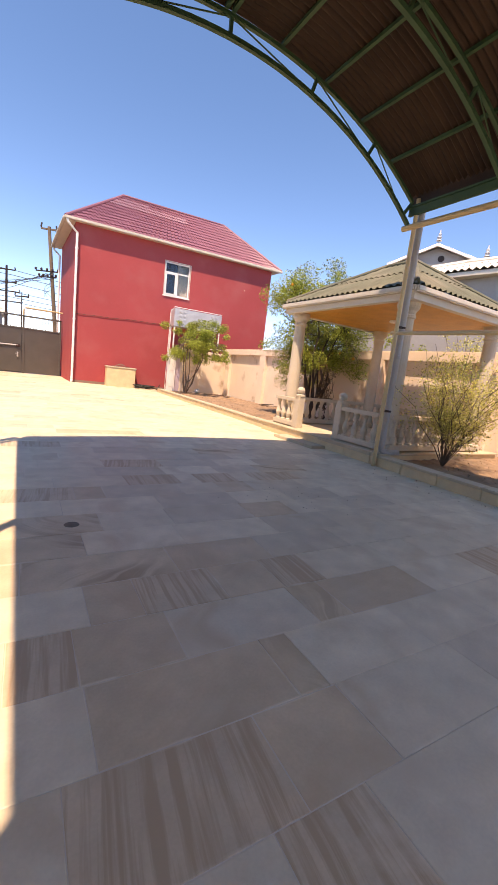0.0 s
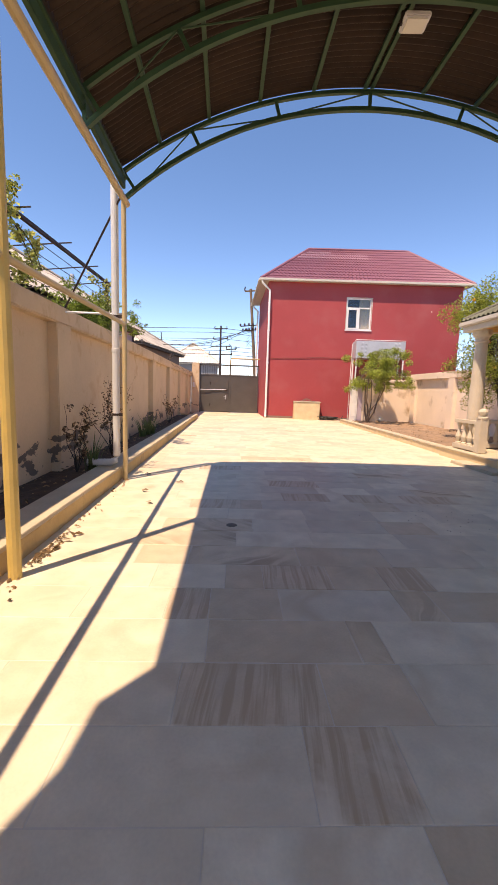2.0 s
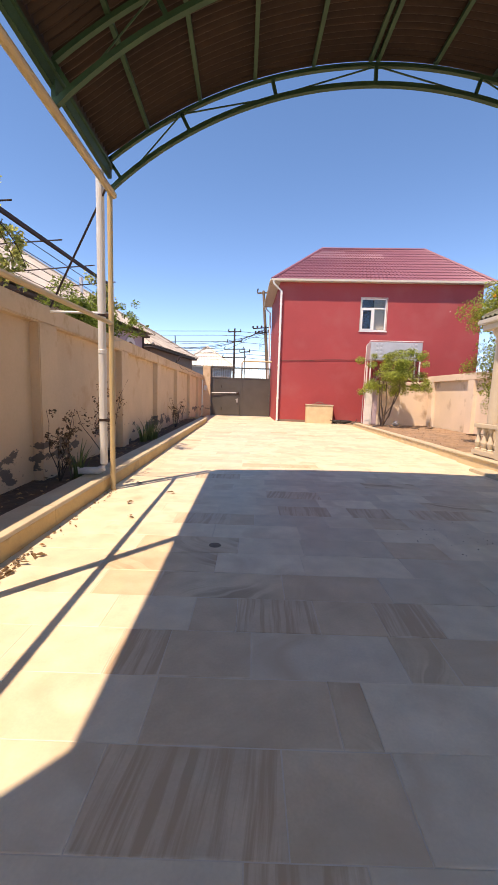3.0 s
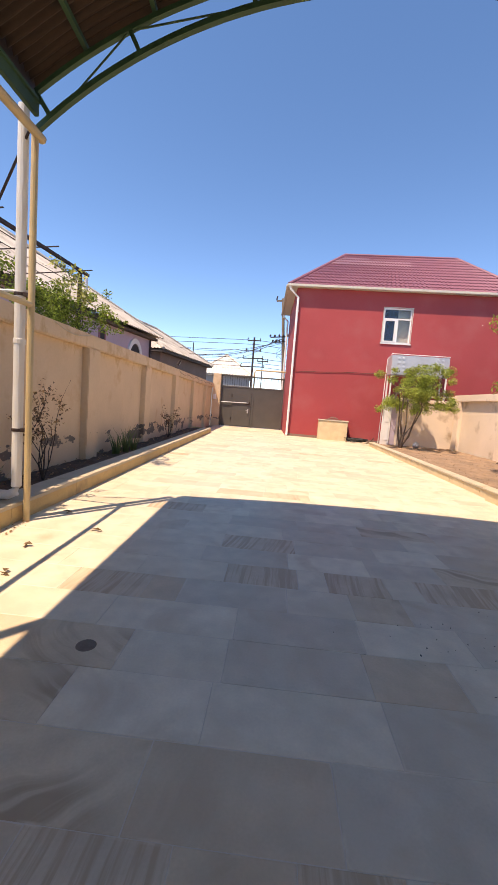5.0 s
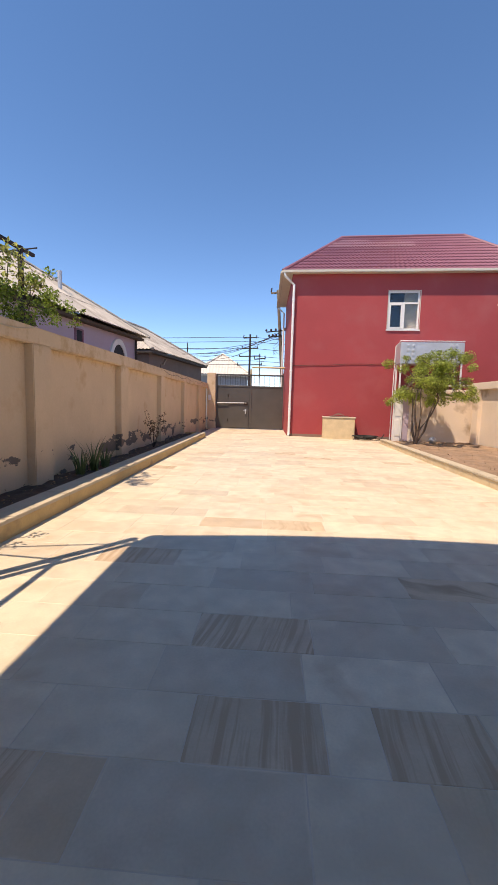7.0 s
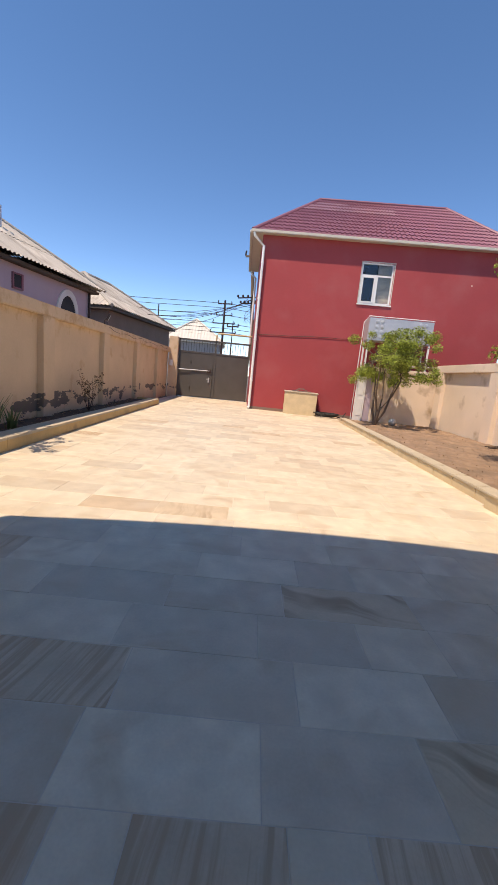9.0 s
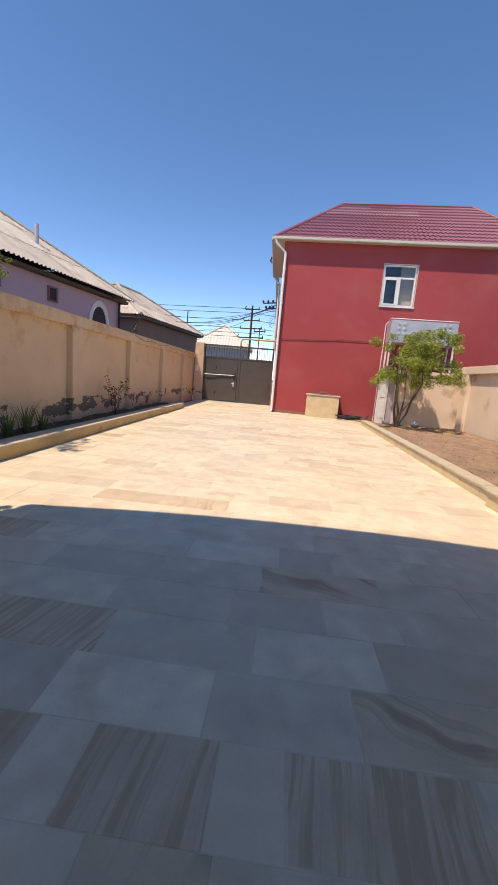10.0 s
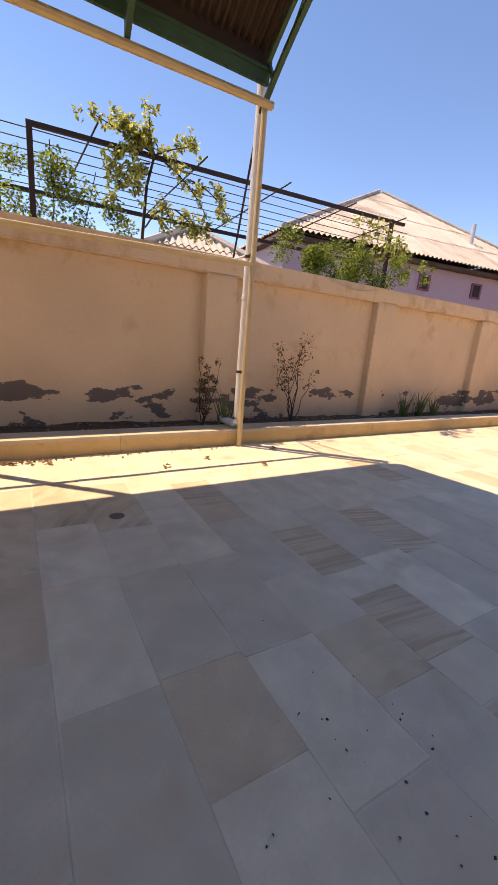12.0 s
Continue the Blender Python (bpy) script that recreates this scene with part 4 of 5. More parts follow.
    for y in (7.4, 6.02):
        bm = B()
        box(bm, bx - 0.09, y - 0.09, fz, bx + 0.09, y + 0.09, 0.95, bevel=0.012)
        lathe(bm, [(0.11, 0), (0.11, 0.04), (0.05, 0.06), (0.085, 0.1), (0.095, 0.15), (0.07, 0.2), (0.02, 0.225)], (bx, y, 0.95), 12)
        part("newel", bm, "column", g)
    bm = B()
    lathe(bm, [(0.09, 0), (0.1, 0.02), (0.09, 0.05)], (7.4, 6.5, E - 0.2), 16)
    part("ceiling_lamp", bm, "white_trim", g, "round white ceiling lamp")


gazebo()


# ---- stone well box, hose, tank, white door ----
def well_box():
    w = thing("well_box", "rendered yellowish masonry box with a loose lid", "box", at=(3.92, 20.12, -0.02), turn=-5)
    bm = B()
    box(bm, 0, 0, 0, 1.36, 0.62, 0.93, bevel=0.015)
    part("body", bm, "limestone", w)
    bm = B()
    box(bm, -0.03, -0.03, 0.93, 1.4, 0.64, 0.98, bevel=0.012)
    part("rim", bm, "column", w)
    bm = B()
    box(bm, 0.3, 0.1, 0.98, 1.1, 0.5, 1.01, bevel=0.008)
    tube(bm, [(0.5, 0.3, 1.01), (0.52, 0.3, 1.06), (0.9, 0.3, 1.06), (0.92, 0.3, 1.01)], 0.012, 6)
    part("lid", bm, "brown_wall", w, "rusty lid with a handle")
    for k in range(3):
        bm = B()
        tube(bm, [(0.42 + 0.52 * i / 8, 0.16 + 0.13 * k, 1.0 + (0.10 + 0.03 * (k % 2)) * math.sin(math.pi * i / 8)) for i in range(9)], 0.009, 5)
        part("wire_hoop", bm, "brown_wall", w, "bent rusty wire hoop")


well_box()
bm = B()
tube(bm, [(5.75 + (0.24 + 0.006 * i) * math.cos(i * 0.5), 20.05 + (0.2 + 0.004 * i) * math.sin(i * 0.5), 0.02 + 0.0028 * i) for i in range(60)] + [(6.4, 20.0, 0.03), (6.6, 20.2, 0.25)], 0.022, 6)
tagged(part("garden_hose", bm, "rubber"), "coiled black hose on the paving by the wall", "hose")


def tank():
    t = thing("water_tank", "grey galvanised panel water tank on a steel stand", "tank", at=(6.85, 19.5, 0), turn=-4)
    bm = B()
    box(bm, 0, 0, 3.25, 2.5, 0.8, 4.12, bevel=0.02)
    part("tank_body", bm, "galvanised", t)
    for cx in (0.32, 0.52, 2.0, 2.2):
        for k in range(4):
            bm = B()
            lathe(bm, [(0.075, 0), (0.07, 0.012), (0.03, 0.02)], (0, 0, 0), 10)
            bmesh.ops.transform(bm, matrix=pose(cx, 0, 3.4 + 0.19 * k, 90), verts=bm.verts[:])
            part("stud", bm, "galvanised", t)
    for x in (0.06, 2.44):
        for y in (0.06, 0.74):
            bm = B()
            beam(bm, (x, y, -0.06), (x, y, 3.26), 0.06, 0.06)
            part("leg", bm, "white_trim", t)
    bm = B()
    tube(bm, [(-0.25, -0.1, 0.1), (-0.22, -0.1, 3.9), (-0.02, 0.0, 4.16), (2.5, 0.0, 4.16)], 0.018, 6)
    part("pipe", bm, "white_pvc", t, "thin white water pipe")


tank()


def white_door():
    d = thing("door_1", "white painted door standing open beside the stained wall", "door", kind="structure")
    bm = B()
    box(bm, 6.52, 18.9, 0.08, 6.9, 18.95, 2.1, bevel=0.008)
    part("door_leaf", bm, "white_trim", d)
    bm = B()
    for z0, z1 in ((0.3, 0.95), (1.1, 1.95)):
        box(bm, 6.6, 18.888, z0, 6.83, 18.902, z1, bevel=0.004)
    part("door_panel", bm, "white_pvc", d)
    bm = B()
    box(bm, 6.9, 18.95, 0.0, 7.16, 19.1, 2.1)
    part("door_frame", bm, "purple_wall", d, "faded lilac boarding")


white_door()
bm = B()
tube(bm, [(8.6, 19.12, 2.35), (9.7, 19.0, 2.4), (13, 18.6, 2.6)], 0.03, 8)
tagged(part("wall_pipe", bm, "gutter"), "pale pipe running along the wall top", "pipe")


bm = B()
lathe(bm, [(0.03, 0.0), (0.10, 0.03), (0.14, 0.09), (0.145, 0.14), (0.12, 0.21), (0.07, 0.25), (0.02, 0.265)], (7.85, 18.2, 0.09), 14)
tagged(part("garden_ball", bm, "galvanised", smooth=True), "dusty grey ball lying on the earth", "ball")


def stick_pile():
    p = thing("stick_pile", "few dark broken sticks lying on bare earth", "sticks", at=(8.9, 13.6, 0.13))
    rng = random.Random(52)
    for k in range(9):
        bm = B()
        a, l = rng.uniform(-0.5, 0.5), rng.uniform(0.3, 0.8)
        x, y, z = rng.uniform(-0.4, 0.3), rng.uniform(-0.3, 0.3), 0.008 * k
        tube(bm, [(x + l * u * math.cos(a), y + l * u * math.sin(a), z + 0.02 * math.sin(3 * u)) for u in (0, 0.35, 0.7, 1)], 0.013, 5, 0.006)
        part("stick", bm, "dark_bark", p)


stick_pile()


# ---- trees and plants ----
def tree(name, base, height, spread, label, leaf, n, size, trunks, seed, crown_z, extra=None, bark="bark", flat=0.8, lean=0.0, clump=(0.07, 0.22)):
    rng = random.Random(seed)
    t = thing(name, label, "tree")
    bx, by, bz = base
    tips, spots = [], []
    for k in range(trunks):
        a = k * math.tau / trunks + rng.uniform(-0.4, 0.4)
        tips.append((bx + lean + spread * 0.55 * math.cos(a), by + spread * 0.55 * math.sin(a), bz + crown_z + rng.uniform(0.1, 0.6) * (height - crown_z)))
    bm = B()
    limbs(bm, base, tips, 0.02 + 0.008 * height, seed, 0.12)
    part("trunk", bm, bark, t)
    bm = B()
    for k, tip in enumerate(tips):
        subs = []
        for _ in range(14):
            a, r = rng.uniform(0, math.tau), spread * rng.uniform(0.2, 0.9)
            p = (tip[0] + r * math.cos(a), tip[1] + r * math.sin(a), tip[2] + (rng.uniform(-0.45, 0.6) - 0.25 * (r / spread) ** 2) * (height - crown_z))
            subs.append(p)
            spots.append((*p, spread * rng.uniform(*clump)))
        limbs(bm, tip, subs, 0.018, seed + k, 0.2)
    part("branchwork", bm, bark, t)
    leaves("crown", leaf, t, spots, n, size, flat, seed=seed, long=1.4)
    if extra:
        for s in rng.sample(spots, min(len(spots), extra)):
            bm = B()
            bmesh.ops.create_icosphere(bm, subdivisions=1, radius=0.045, matrix=Matrix.Translation((s[0] + rng.uniform(-0.2, 0.2), s[1] - 0.1, s[2] - 0.1)))
            part("orange", bm, "fruit", t)
    return t


tree("pomegranate_tree", (6.98, 17.6, 0.08), 3.35, 1.22, "small leafy green tree by the red house", "leaf_green", 17000, 0.058, 5, 11, 1.85, lean=0.4, clump=(0.12, 0.27))
tree("orange_tree", (8.6, 10.3, 0.08), 4.35, 1.5, "orange tree with ripe fruit behind the gazebo", "leaf_orange_tree", 46000, 0.052, 11, 12, 1.9, extra=26, bark="dark_bark", clump=(0.16, 0.34))


def bush(name, base, height, spread, label, leaf, n, size, stems, seed, bark="bark", low=0.25, cat="shrub"):
    rng = random.Random(seed)
    t = thing(name, label, cat)
    tips, spots = [], []
    for k in range(stems):
        a = rng.uniform(0, math.tau)
        r = spread * rng.uniform(0.2, 1)
        z = height * rng.uniform(0.55, 1)
        tip = (base[0] + r * math.cos(a), base[1] + r * math.sin(a), base[2] + z)
        tips.append(tip)
        for q in range(5):
            u = rng.uniform(low, 1.0)
            spots.append((base[0] + (tip[0] - base[0]) * u + rng.uniform(-.08, .08), base[1] + (tip[1] - base[1]) * u + rng.uniform(-.08, .08), base[2] + z * u, spread * 0.2))
    bm = B()
    limbs(bm, base, tips, 0.004 + 0.003 * height, seed, 0.15)
    part("stem", bm, bark, t)
    leaves("foliage", leaf, t, spots, n, size, 1.0, seed=seed)
    return t


bush("yellow_shrub", (6.62, 4.2, 0.08), 2.1, 1.35, "sparse shrub with yellowing leaves on bare earth", "leaf_yellow", 12000, 0.036, 34, 21, low=0.35)
bush("hedge_shrub", (10.7, 6.6, -0.06), 3.6, 1.1, "leafy shrub rising behind the garden wall", "leaf_yellow", 5000, 0.06, 26, 26, low=0.5)
bush("hedge_shrub", (11.0, 4.6, -0.06), 3.5, 1.1, "leafy shrub rising behind the garden wall", "leaf_green", 5000, 0.06, 26, 27, low=0.5)
bush("hedge_shrub", (10.6, 8.9, -0.06), 3.3, 0.9, "leafy shrub rising behind the garden wall", "leaf_green", 4000, 0.06, 22, 28, low=0.5)
bush("rose_bush", (-1.78, 4.95, 0.13), 1.15, 0.26, "thin rose bush with small dark leaves", "leaf_dark", 420, 0.045, 6, 22, "dark_bark")
bush("rose_bush", (-1.72, 6.5, 0.13), 1.5, 0.55, "bare-stemmed shrub with sparse dry leaves", "leaf_dark", 330, 0.05, 9, 23, "dark_bark", 0.55)
bush("rose_bush", (-1.70, 13.6, 0.13), 1.1, 0.38, "low twiggy shrub with dry leaves", "leaf_dark", 260, 0.06, 9, 24, "dark_bark", 0.4)
bush("garden_shrub", (7.9, 8.9, 0.1), 1.9, 0.5, "dry reddish shrub by the garden wall", "leaf_dark", 700, 0.06, 9, 25, "dark_bark")


def iris(base, n, h, seed):
    rng = random.Random(seed)
    t = thing("iris_plant", "clump of sword-shaped grey-green leaves in the bed", "plant", "iris plants in the bed")
    for _ in range(n):
        bm = B()
        a, l = rng.uniform(0, math.tau), h * rng.uniform(0.5, 1)
        d = Vector((math.cos(a), math.sin(a), 0))
        s = d.cross(Vector((0, 0, 1))) * 0.02
        p = Vector(base) + d * rng.uniform(0, 0.1)
        prev = None
        for i in range(4):
            u = i / 3
            c = p + d * (0.35 * l * u * u) + Vector((0, 0, l * u * (1 - 0.15 * u)))
            w = s * (1 - u * 0.92)
            row = (bm.verts.new(c - w), bm.verts.new(c + w))
            if prev:
                bm.faces.new((prev[0], prev[1], row[1], row[0]))
            prev = row
        part("blade", bm, "leaf_iris", t)


for i, (x, y) in enumerate(((-1.75, 9.35), (-1.72, 9.75), (-1.7, 10.2), (-1.66, 5.25))):
    iris((x, y, 0.13), 24, 0.62 + 0.16 * (i % 2), 30 + i)


# ---- neighbour's vine trellis over the left wall ----
def trellis():
    t = thing("vine_trellis", "dark brown steel vine trellis with wires above the wall", "trellis")
    x0, x1 = -2.5, -4.6
    bm = B()
    beam(bm, (x0, 2.97, 3.50), (x0, 9.35, 3.76), 0.05, 0.05)
    part("front_bar", bm, "dark_steel", t)
    bm = B()
    beam(bm, (x1, 2.6, 3.35), (x1, 10.5, 3.5), 0.06, 0.06)
    part("back_bar", bm, "dark_steel", t)
    for x, y, z in ((x0, 3.0, 3.52), (x0, 9.0, 3.78), (x1, 2.7, 3.37), (x1, 10.4, 3.5)):
        bm = B()
        beam(bm, (x, y, -0.06), (x, y, z), 0.06, 0.06)
        part("post", bm, "dark_steel", t)
    for i in range(1, 8):
        bm = B()
        x = x0 + (x1 - x0) * i / 8
        tube(bm, [(x, 2.6, 3.56 - 0.028 * i), (x, 9.8, 3.76 - 0.03 * i)], 0.007, 5)
        part("wire", bm, "dark_steel", t)
    for y in (3.7, 5.1, 6.5, 7.9, 9.2):
        bm = B()
        tube(bm, [(x0 + 0.15, y, 3.64 + 0.03 * (y - 3)), (x1 - 0.1, y - 0.1, 3.40 + 0.02 * (y - 3))], 0.012, 5)
        part("cross_rod", bm, "dark_steel", t)
    bm = B()
    tube(bm, [(-2.1, 5.45, 2.44), (-1.2, 5.2, 3.95)], 0.014, 6)
    part("brace", bm, "dark_steel", t)


trellis()


def vine(name, spots, n, size, leaf, label, stems, seed):
    v = thing(name, label, "vine")
    bm = B()
    for a, tips in stems:
        limbs(bm, a, tips, 0.02, seed, 0.07)
    part("stem", bm, "dark_bark", v)
    leaves("foliage", leaf, v, spots, n, size, 0.9, seed=seed)


rv = random.Random(8)


def near(c, w):
    return c + max(-1.5, min(1.5, rv.gauss(0, 1))) * w


def cloud(x, y, z, wx, wy, wz, n, r0, r1):
    return [(near(x, wx), near(y, wy), near(z, wz), rv.uniform(r0, r1)) for _ in range(n)]


def grape_vine():
    """Canes that rise to the trellis bar, arch over it and hang, with leaves in tufts along their outer halves."""
    v = thing("grape_vine", "grape vine with pale curling leaves on the trellis", "vine")
    rng = random.Random(41)
    bm = B()
    tube(bm, [(-2.62, 4.2, -0.05), (-2.56, 4.26, 1.6), (-2.5, 4.28, 2.6), (-2.47, 4.32, 3.2), (-2.45, 4.41, 3.56)], 0.028, 7, 0.016)
    part("stem", bm, "dark_bark", v)
    canes = (((4.41, 3.56), (4.11, 3.68), (3.64, 3.80)), ((4.38, 3.56), (4.1, 3.75), (4.02, 3.88)), ((4.41, 3.56), (4.33, 3.75), (4.32, 4.0)),
             ((4.41, 3.56), (4.75, 3.78), (5.02, 3.84)), ((4.35, 3.45), (4.0, 3.4), (3.88, 2.9)), ((4.33, 3.4), (4.15, 3.3), (4.1, 3.0)),
             ((4.3, 2.7), (4.6, 3.2), (4.68, 2.8)), ((4.41, 3.56), (4.9, 3.4), (5.15, 2.95)), ((4.9, 3.4), (5.3, 3.35), (5.5, 3.05)),
             ((4.7, 3.0), (4.9, 2.9), (5.1, 2.75)), ((4.11, 3.6), (3.92, 3.5), (3.85, 3.2)))
    bm, spots = B(), []
    for a, b, c in canes:
        pts, x = [], -2.45 + rng.uniform(-0.12, 0.12)
        for i in range(9):
            u = i / 8
            y, z = ((1 - u) ** 2 * p + 2 * u * (1 - u) * q + u * u * r for p, q, r in zip(a, b, c))
            pts.append((-2.45 + (x + 2.45) * u, y, z))
            if u > 0.2:
                spots += [(pts[-1][0] + rng.gauss(0, 0.05), y + rng.gauss(0, 0.05), z + rng.gauss(0, 0.06), rng.uniform(0.05, 0.11)) for _ in range(2)]
        tube(bm, pts, 0.012, 5, 0.005)
    part("cane", bm, "dark_bark", v)
    leaves("foliage", "leaf_vine", v, spots, 2100, 0.075, 1.0, seed=41)


grape_vine()
vine("climbing_shrub", cloud(-2.45, 7.9, 2.78, 0.14, 0.85, 0.2, 46, 0.12, 0.24) + cloud(-1.85, 9.0, 2.9, 0.12, 0.45, 0.18, 22, 0.05, 0.12), 7500, 0.05, "leaf_bright",
     "dense bright green climber on the wall top", [((-3.0, 7.9, 0), [(-2.4, 7.3, 2.8), (-2.4, 8.3, 3.0), (-2.4, 8.9, 2.9), (-2.4, 9.2, 3.2)])], 43)
vine("climbing_shrub", cloud(-2.6, 3.45, 2.8, 0.12, 0.45, 0.28, 30, 0.1, 0.22), 3600, 0.046, "leaf_bright",
     "feathery green shrub above the wall top", [((-3.0, 3.4, 0), [(-2.5, 3.2, 3.4), (-2.5, 3.7, 3.2), (-2.5, 3.0, 3.0)])], 44)
vine("climbing_rose", cloud(-2.5, 8.75, 3.35, 0.1, 0.35, 0.2, 18, 0.1, 0.18), 650, 0.07, "leaf_vine",
     "climbing rose on the trellis end", [((-3.0, 9.0, 0), [(-2.5, 8.7, 3.5), (-2.45, 9.2, 3.4)])], 45)


# ---- neighbouring houses ----
def hip_roof(parent, x0, x1, y0, y1, z, rz, ra, rb, mat, pitch=0.2, amp=0.03, rows=6, label=""):
    """Hipped wavy roof with ridge from ra to rb (x, y)."""
    A, Bq, C, Dq = (x0, y0, z), (x1, y0, z), (x1, y1, z), (x0, y1, z)
    r0, r1 = (*ra, rz), (*rb, rz)
    for a, b, c, d in ((A, Bq, r0, r0), (Bq, C, r1, r0), (C, Dq, r1, r1), (Dq, A, r0, r1)):
        sheet_slope(parent, mat, a, b, c, d, pitch, amp, rows)
    bm = B()
    for p, q in ((A, r0), (Bq, r0), (C, r1), (Dq, r1), (r0, r1)):
        if (Vector(p) - Vector(q)).length > 0.2:
            tube(bm, [Vector(p) + Vector((0, 0, 0.03)), Vector(q) + Vector((0, 0, 0.05))], 0.07, 8)
    part("ridge_cap", bm, mat, parent)


def lilac_house():
    h = thing("lilac_house", "single-storey lilac house with grey corrugated hip roof", "house", at=(-4.15, 21.5, 0), turn=-10)
    # local y runs back along the long wall
    L = 12.5
    bm = B()
    box(bm, -10.3, -L + 0.3, -0.1, -0.5, -0.4, 4.22)
    part("wall", bm, "purple_wall", h)
    bm = B()
    box(bm, -10.6, -L + 0.02, 4.19, -0.22, -0.1, 4.3)
    part("eave_board", bm, "eave_wood", h, "dark weathered eave boards")
    hip_roof(h, -10.8, 0.0, -L, 0.05, 4.36, 7.95, (-5.4, -5.7), (-5.4, -5.5), "asbestos", 0.18, 0.034, 4, "grey corrugated asbestos sheets")
    for y in (-7.0, -4.6):
        w = new("window")
        w.parent = h
        bm = B()
        box(bm, -0.53, y - 0.17, 3.5, -0.47, y + 0.17, 3.9)
        part("opening", bm, "dark_room", w)
        bm = B()
        for a in ((y - 0.22, 3.47, y - 0.17, 3.93), (y + 0.17, 3.47, y + 0.25, 3.93), (y - 0.22, 3.9, y + 0.25, 3.95), (y - 0.22, 3.45, y + 0.25, 3.5)):
            box(bm, -0.54, a[0], a[1], -0.44, a[2], a[3])
        part("window_frame", bm, "red_roof", w, "dull red window surround")
    w = new("arched_window")
    w.parent = h
    bm = B()
    pts = [(0.5 * math.cos(a), 0.68 * math.sin(a)) for a in [math.pi * i / 14 for i in range(15)]]
    for r0, r1, z in ((1.0, 1.35, 0.0),):
        for (a, b), (c, d) in zip(pts, pts[1:]):
            v = [bm.verts.new((-0.44, -1.9 + p * k, 3.1 + q * k)) for p, q, k in ((a, b, r0), (c, d, r0), (c, d, r1), (a, b, r1))]
            u = [bm.verts.new((-0.52, -1.9 + p * k, 3.1 + q * k)) for p, q, k in ((a, b, r0), (c, d, r0), (c, d, r1), (a, b, r1))]
            bm.faces.new(v)
            bm.faces.new(u[::-1])
            for i in range(4):
                bm.faces.new((v[i], v[(i + 1) % 4], u[(i + 1) % 4], u[i]))
    part("arch_trim", bm, "white_trim", w, "white arch surround")
    bm = B()
    c = [bm.verts.new((-0.48, -1.9 + p, 3.1 + q)) for p, q in pts]
    d = [bm.verts.new((-0.60, -1.9 + p, 3.1 + q)) for p, q in pts]
    bm.faces.new(c)
    bm.faces.new(d[::-1])
    for i in range(len(c)):
        bm.faces.new((c[i], c[i - 1], d[i - 1], d[i]))
    part("glazing", bm, "dark_room", w)
    bm = B()
    tube(bm, [(-1.9, -3.7, 5.3), (-1.9, -3.7, 6.3)], 0.08, 10)
    part("flue", bm, "galvanised", h, "grey metal flue pipe")
    bm = B()
    tube(bm, [(-0.42, -0.5, 4.2), (-0.42, -0.5, 0.1)], 0.05, 8)
    part("downpipe", bm, "dark_steel", h)


lilac_house()


def plain_house(name, label, at, turn, w, d, h, rise, wall, roof, ridge, pitch=0.22, over=0.4):
    g = thing(name, label, "house", at=at, turn=turn)
    bm = B()
    box(bm, -w / 2, -d / 2, -0.1, w / 2, d / 2, h)
    part("wall", bm, wall, g)
    bm = B()
    box(bm, -w / 2 - over + 0.05, -d / 2 - over + 0.05, h - 0.12, w / 2 + over - 0.05, d / 2 + over - 0.05, h + 0.02)
    part("eave_board", bm, "gutter" if roof == "pale_roof" else "eave_wood", g)
    k = ridge / 2
    ra, rb = ((-k, 0), (k, 0)) if w > d else ((0, -k), (0, k))
    A = [(-w / 2 - over, -d / 2 - over, h + .06), (w / 2 + over, -d / 2 - over, h + .06), (w / 2 + over, d / 2 + over, h + .06), (-w / 2 - over, d / 2 + over, h + .06)]
    r0, r1 = (*ra, h + rise), (*rb, h + rise)
    quads = ((A[0], A[1], r1, r0), (A[1], A[2], r1, r1), (A[2], A[3], r0, r1), (A[3], A[0], r0, r0)) if w > d else ((A[0], A[1], r0, r0), (A[1], A[2], r1, r0), (A[2], A[3], r1, r1), (A[3], A[0], r0, r1))
    for a, b, c, e in quads:
        sheet_slope(g, roof, a, b, c, e, pitch, 0.04, 3)
    bm = B()
    for p, q in ((A[0], r0), (A[1], r1 if w > d else r0), (A[2], r1), (A[3], r0 if w > d else r1), (r0, r1)):
        if (Vector(p) - Vector(q)).length > 0.3:
            tube(bm, [Vector(p) + Vector((0, 0, 0.03)), Vector(q) + Vector((0, 0, 0.06))], 0.1, 6)
    part("ridge_cap", bm, roof, g)
    return g


plain_house("brown_house", "low brown house with pale corrugated roof beyond the wall", (-7.8, 30.5, 0), -10, 6.6, 9.0, 4.25, 2.3, "brown_wall", "asbestos", 3.0)
plain_house("shed", "low shed with grey corrugated roof behind the vine trellis", (-8.3, 7.3, 0), -10, 3.6, 2.9, 3.1, 1.05, "grey_wall", "asbestos", 1.2, 0.18, 0.3)
plain_house("white_roof_house", "far house with white ribbed pyramid roof", (-4.0, 52, 0), 3, 6.2, 6.2, 4.6, 2.7, "grey_wall", "pale_roof", 0.1, 0.35)
plain_house("green_roof_house", "far house with dark green roof", (-11.5, 62, 0), 0, 9, 8, 5.2, 2.2, "grey_wall", "green_roof", 3)


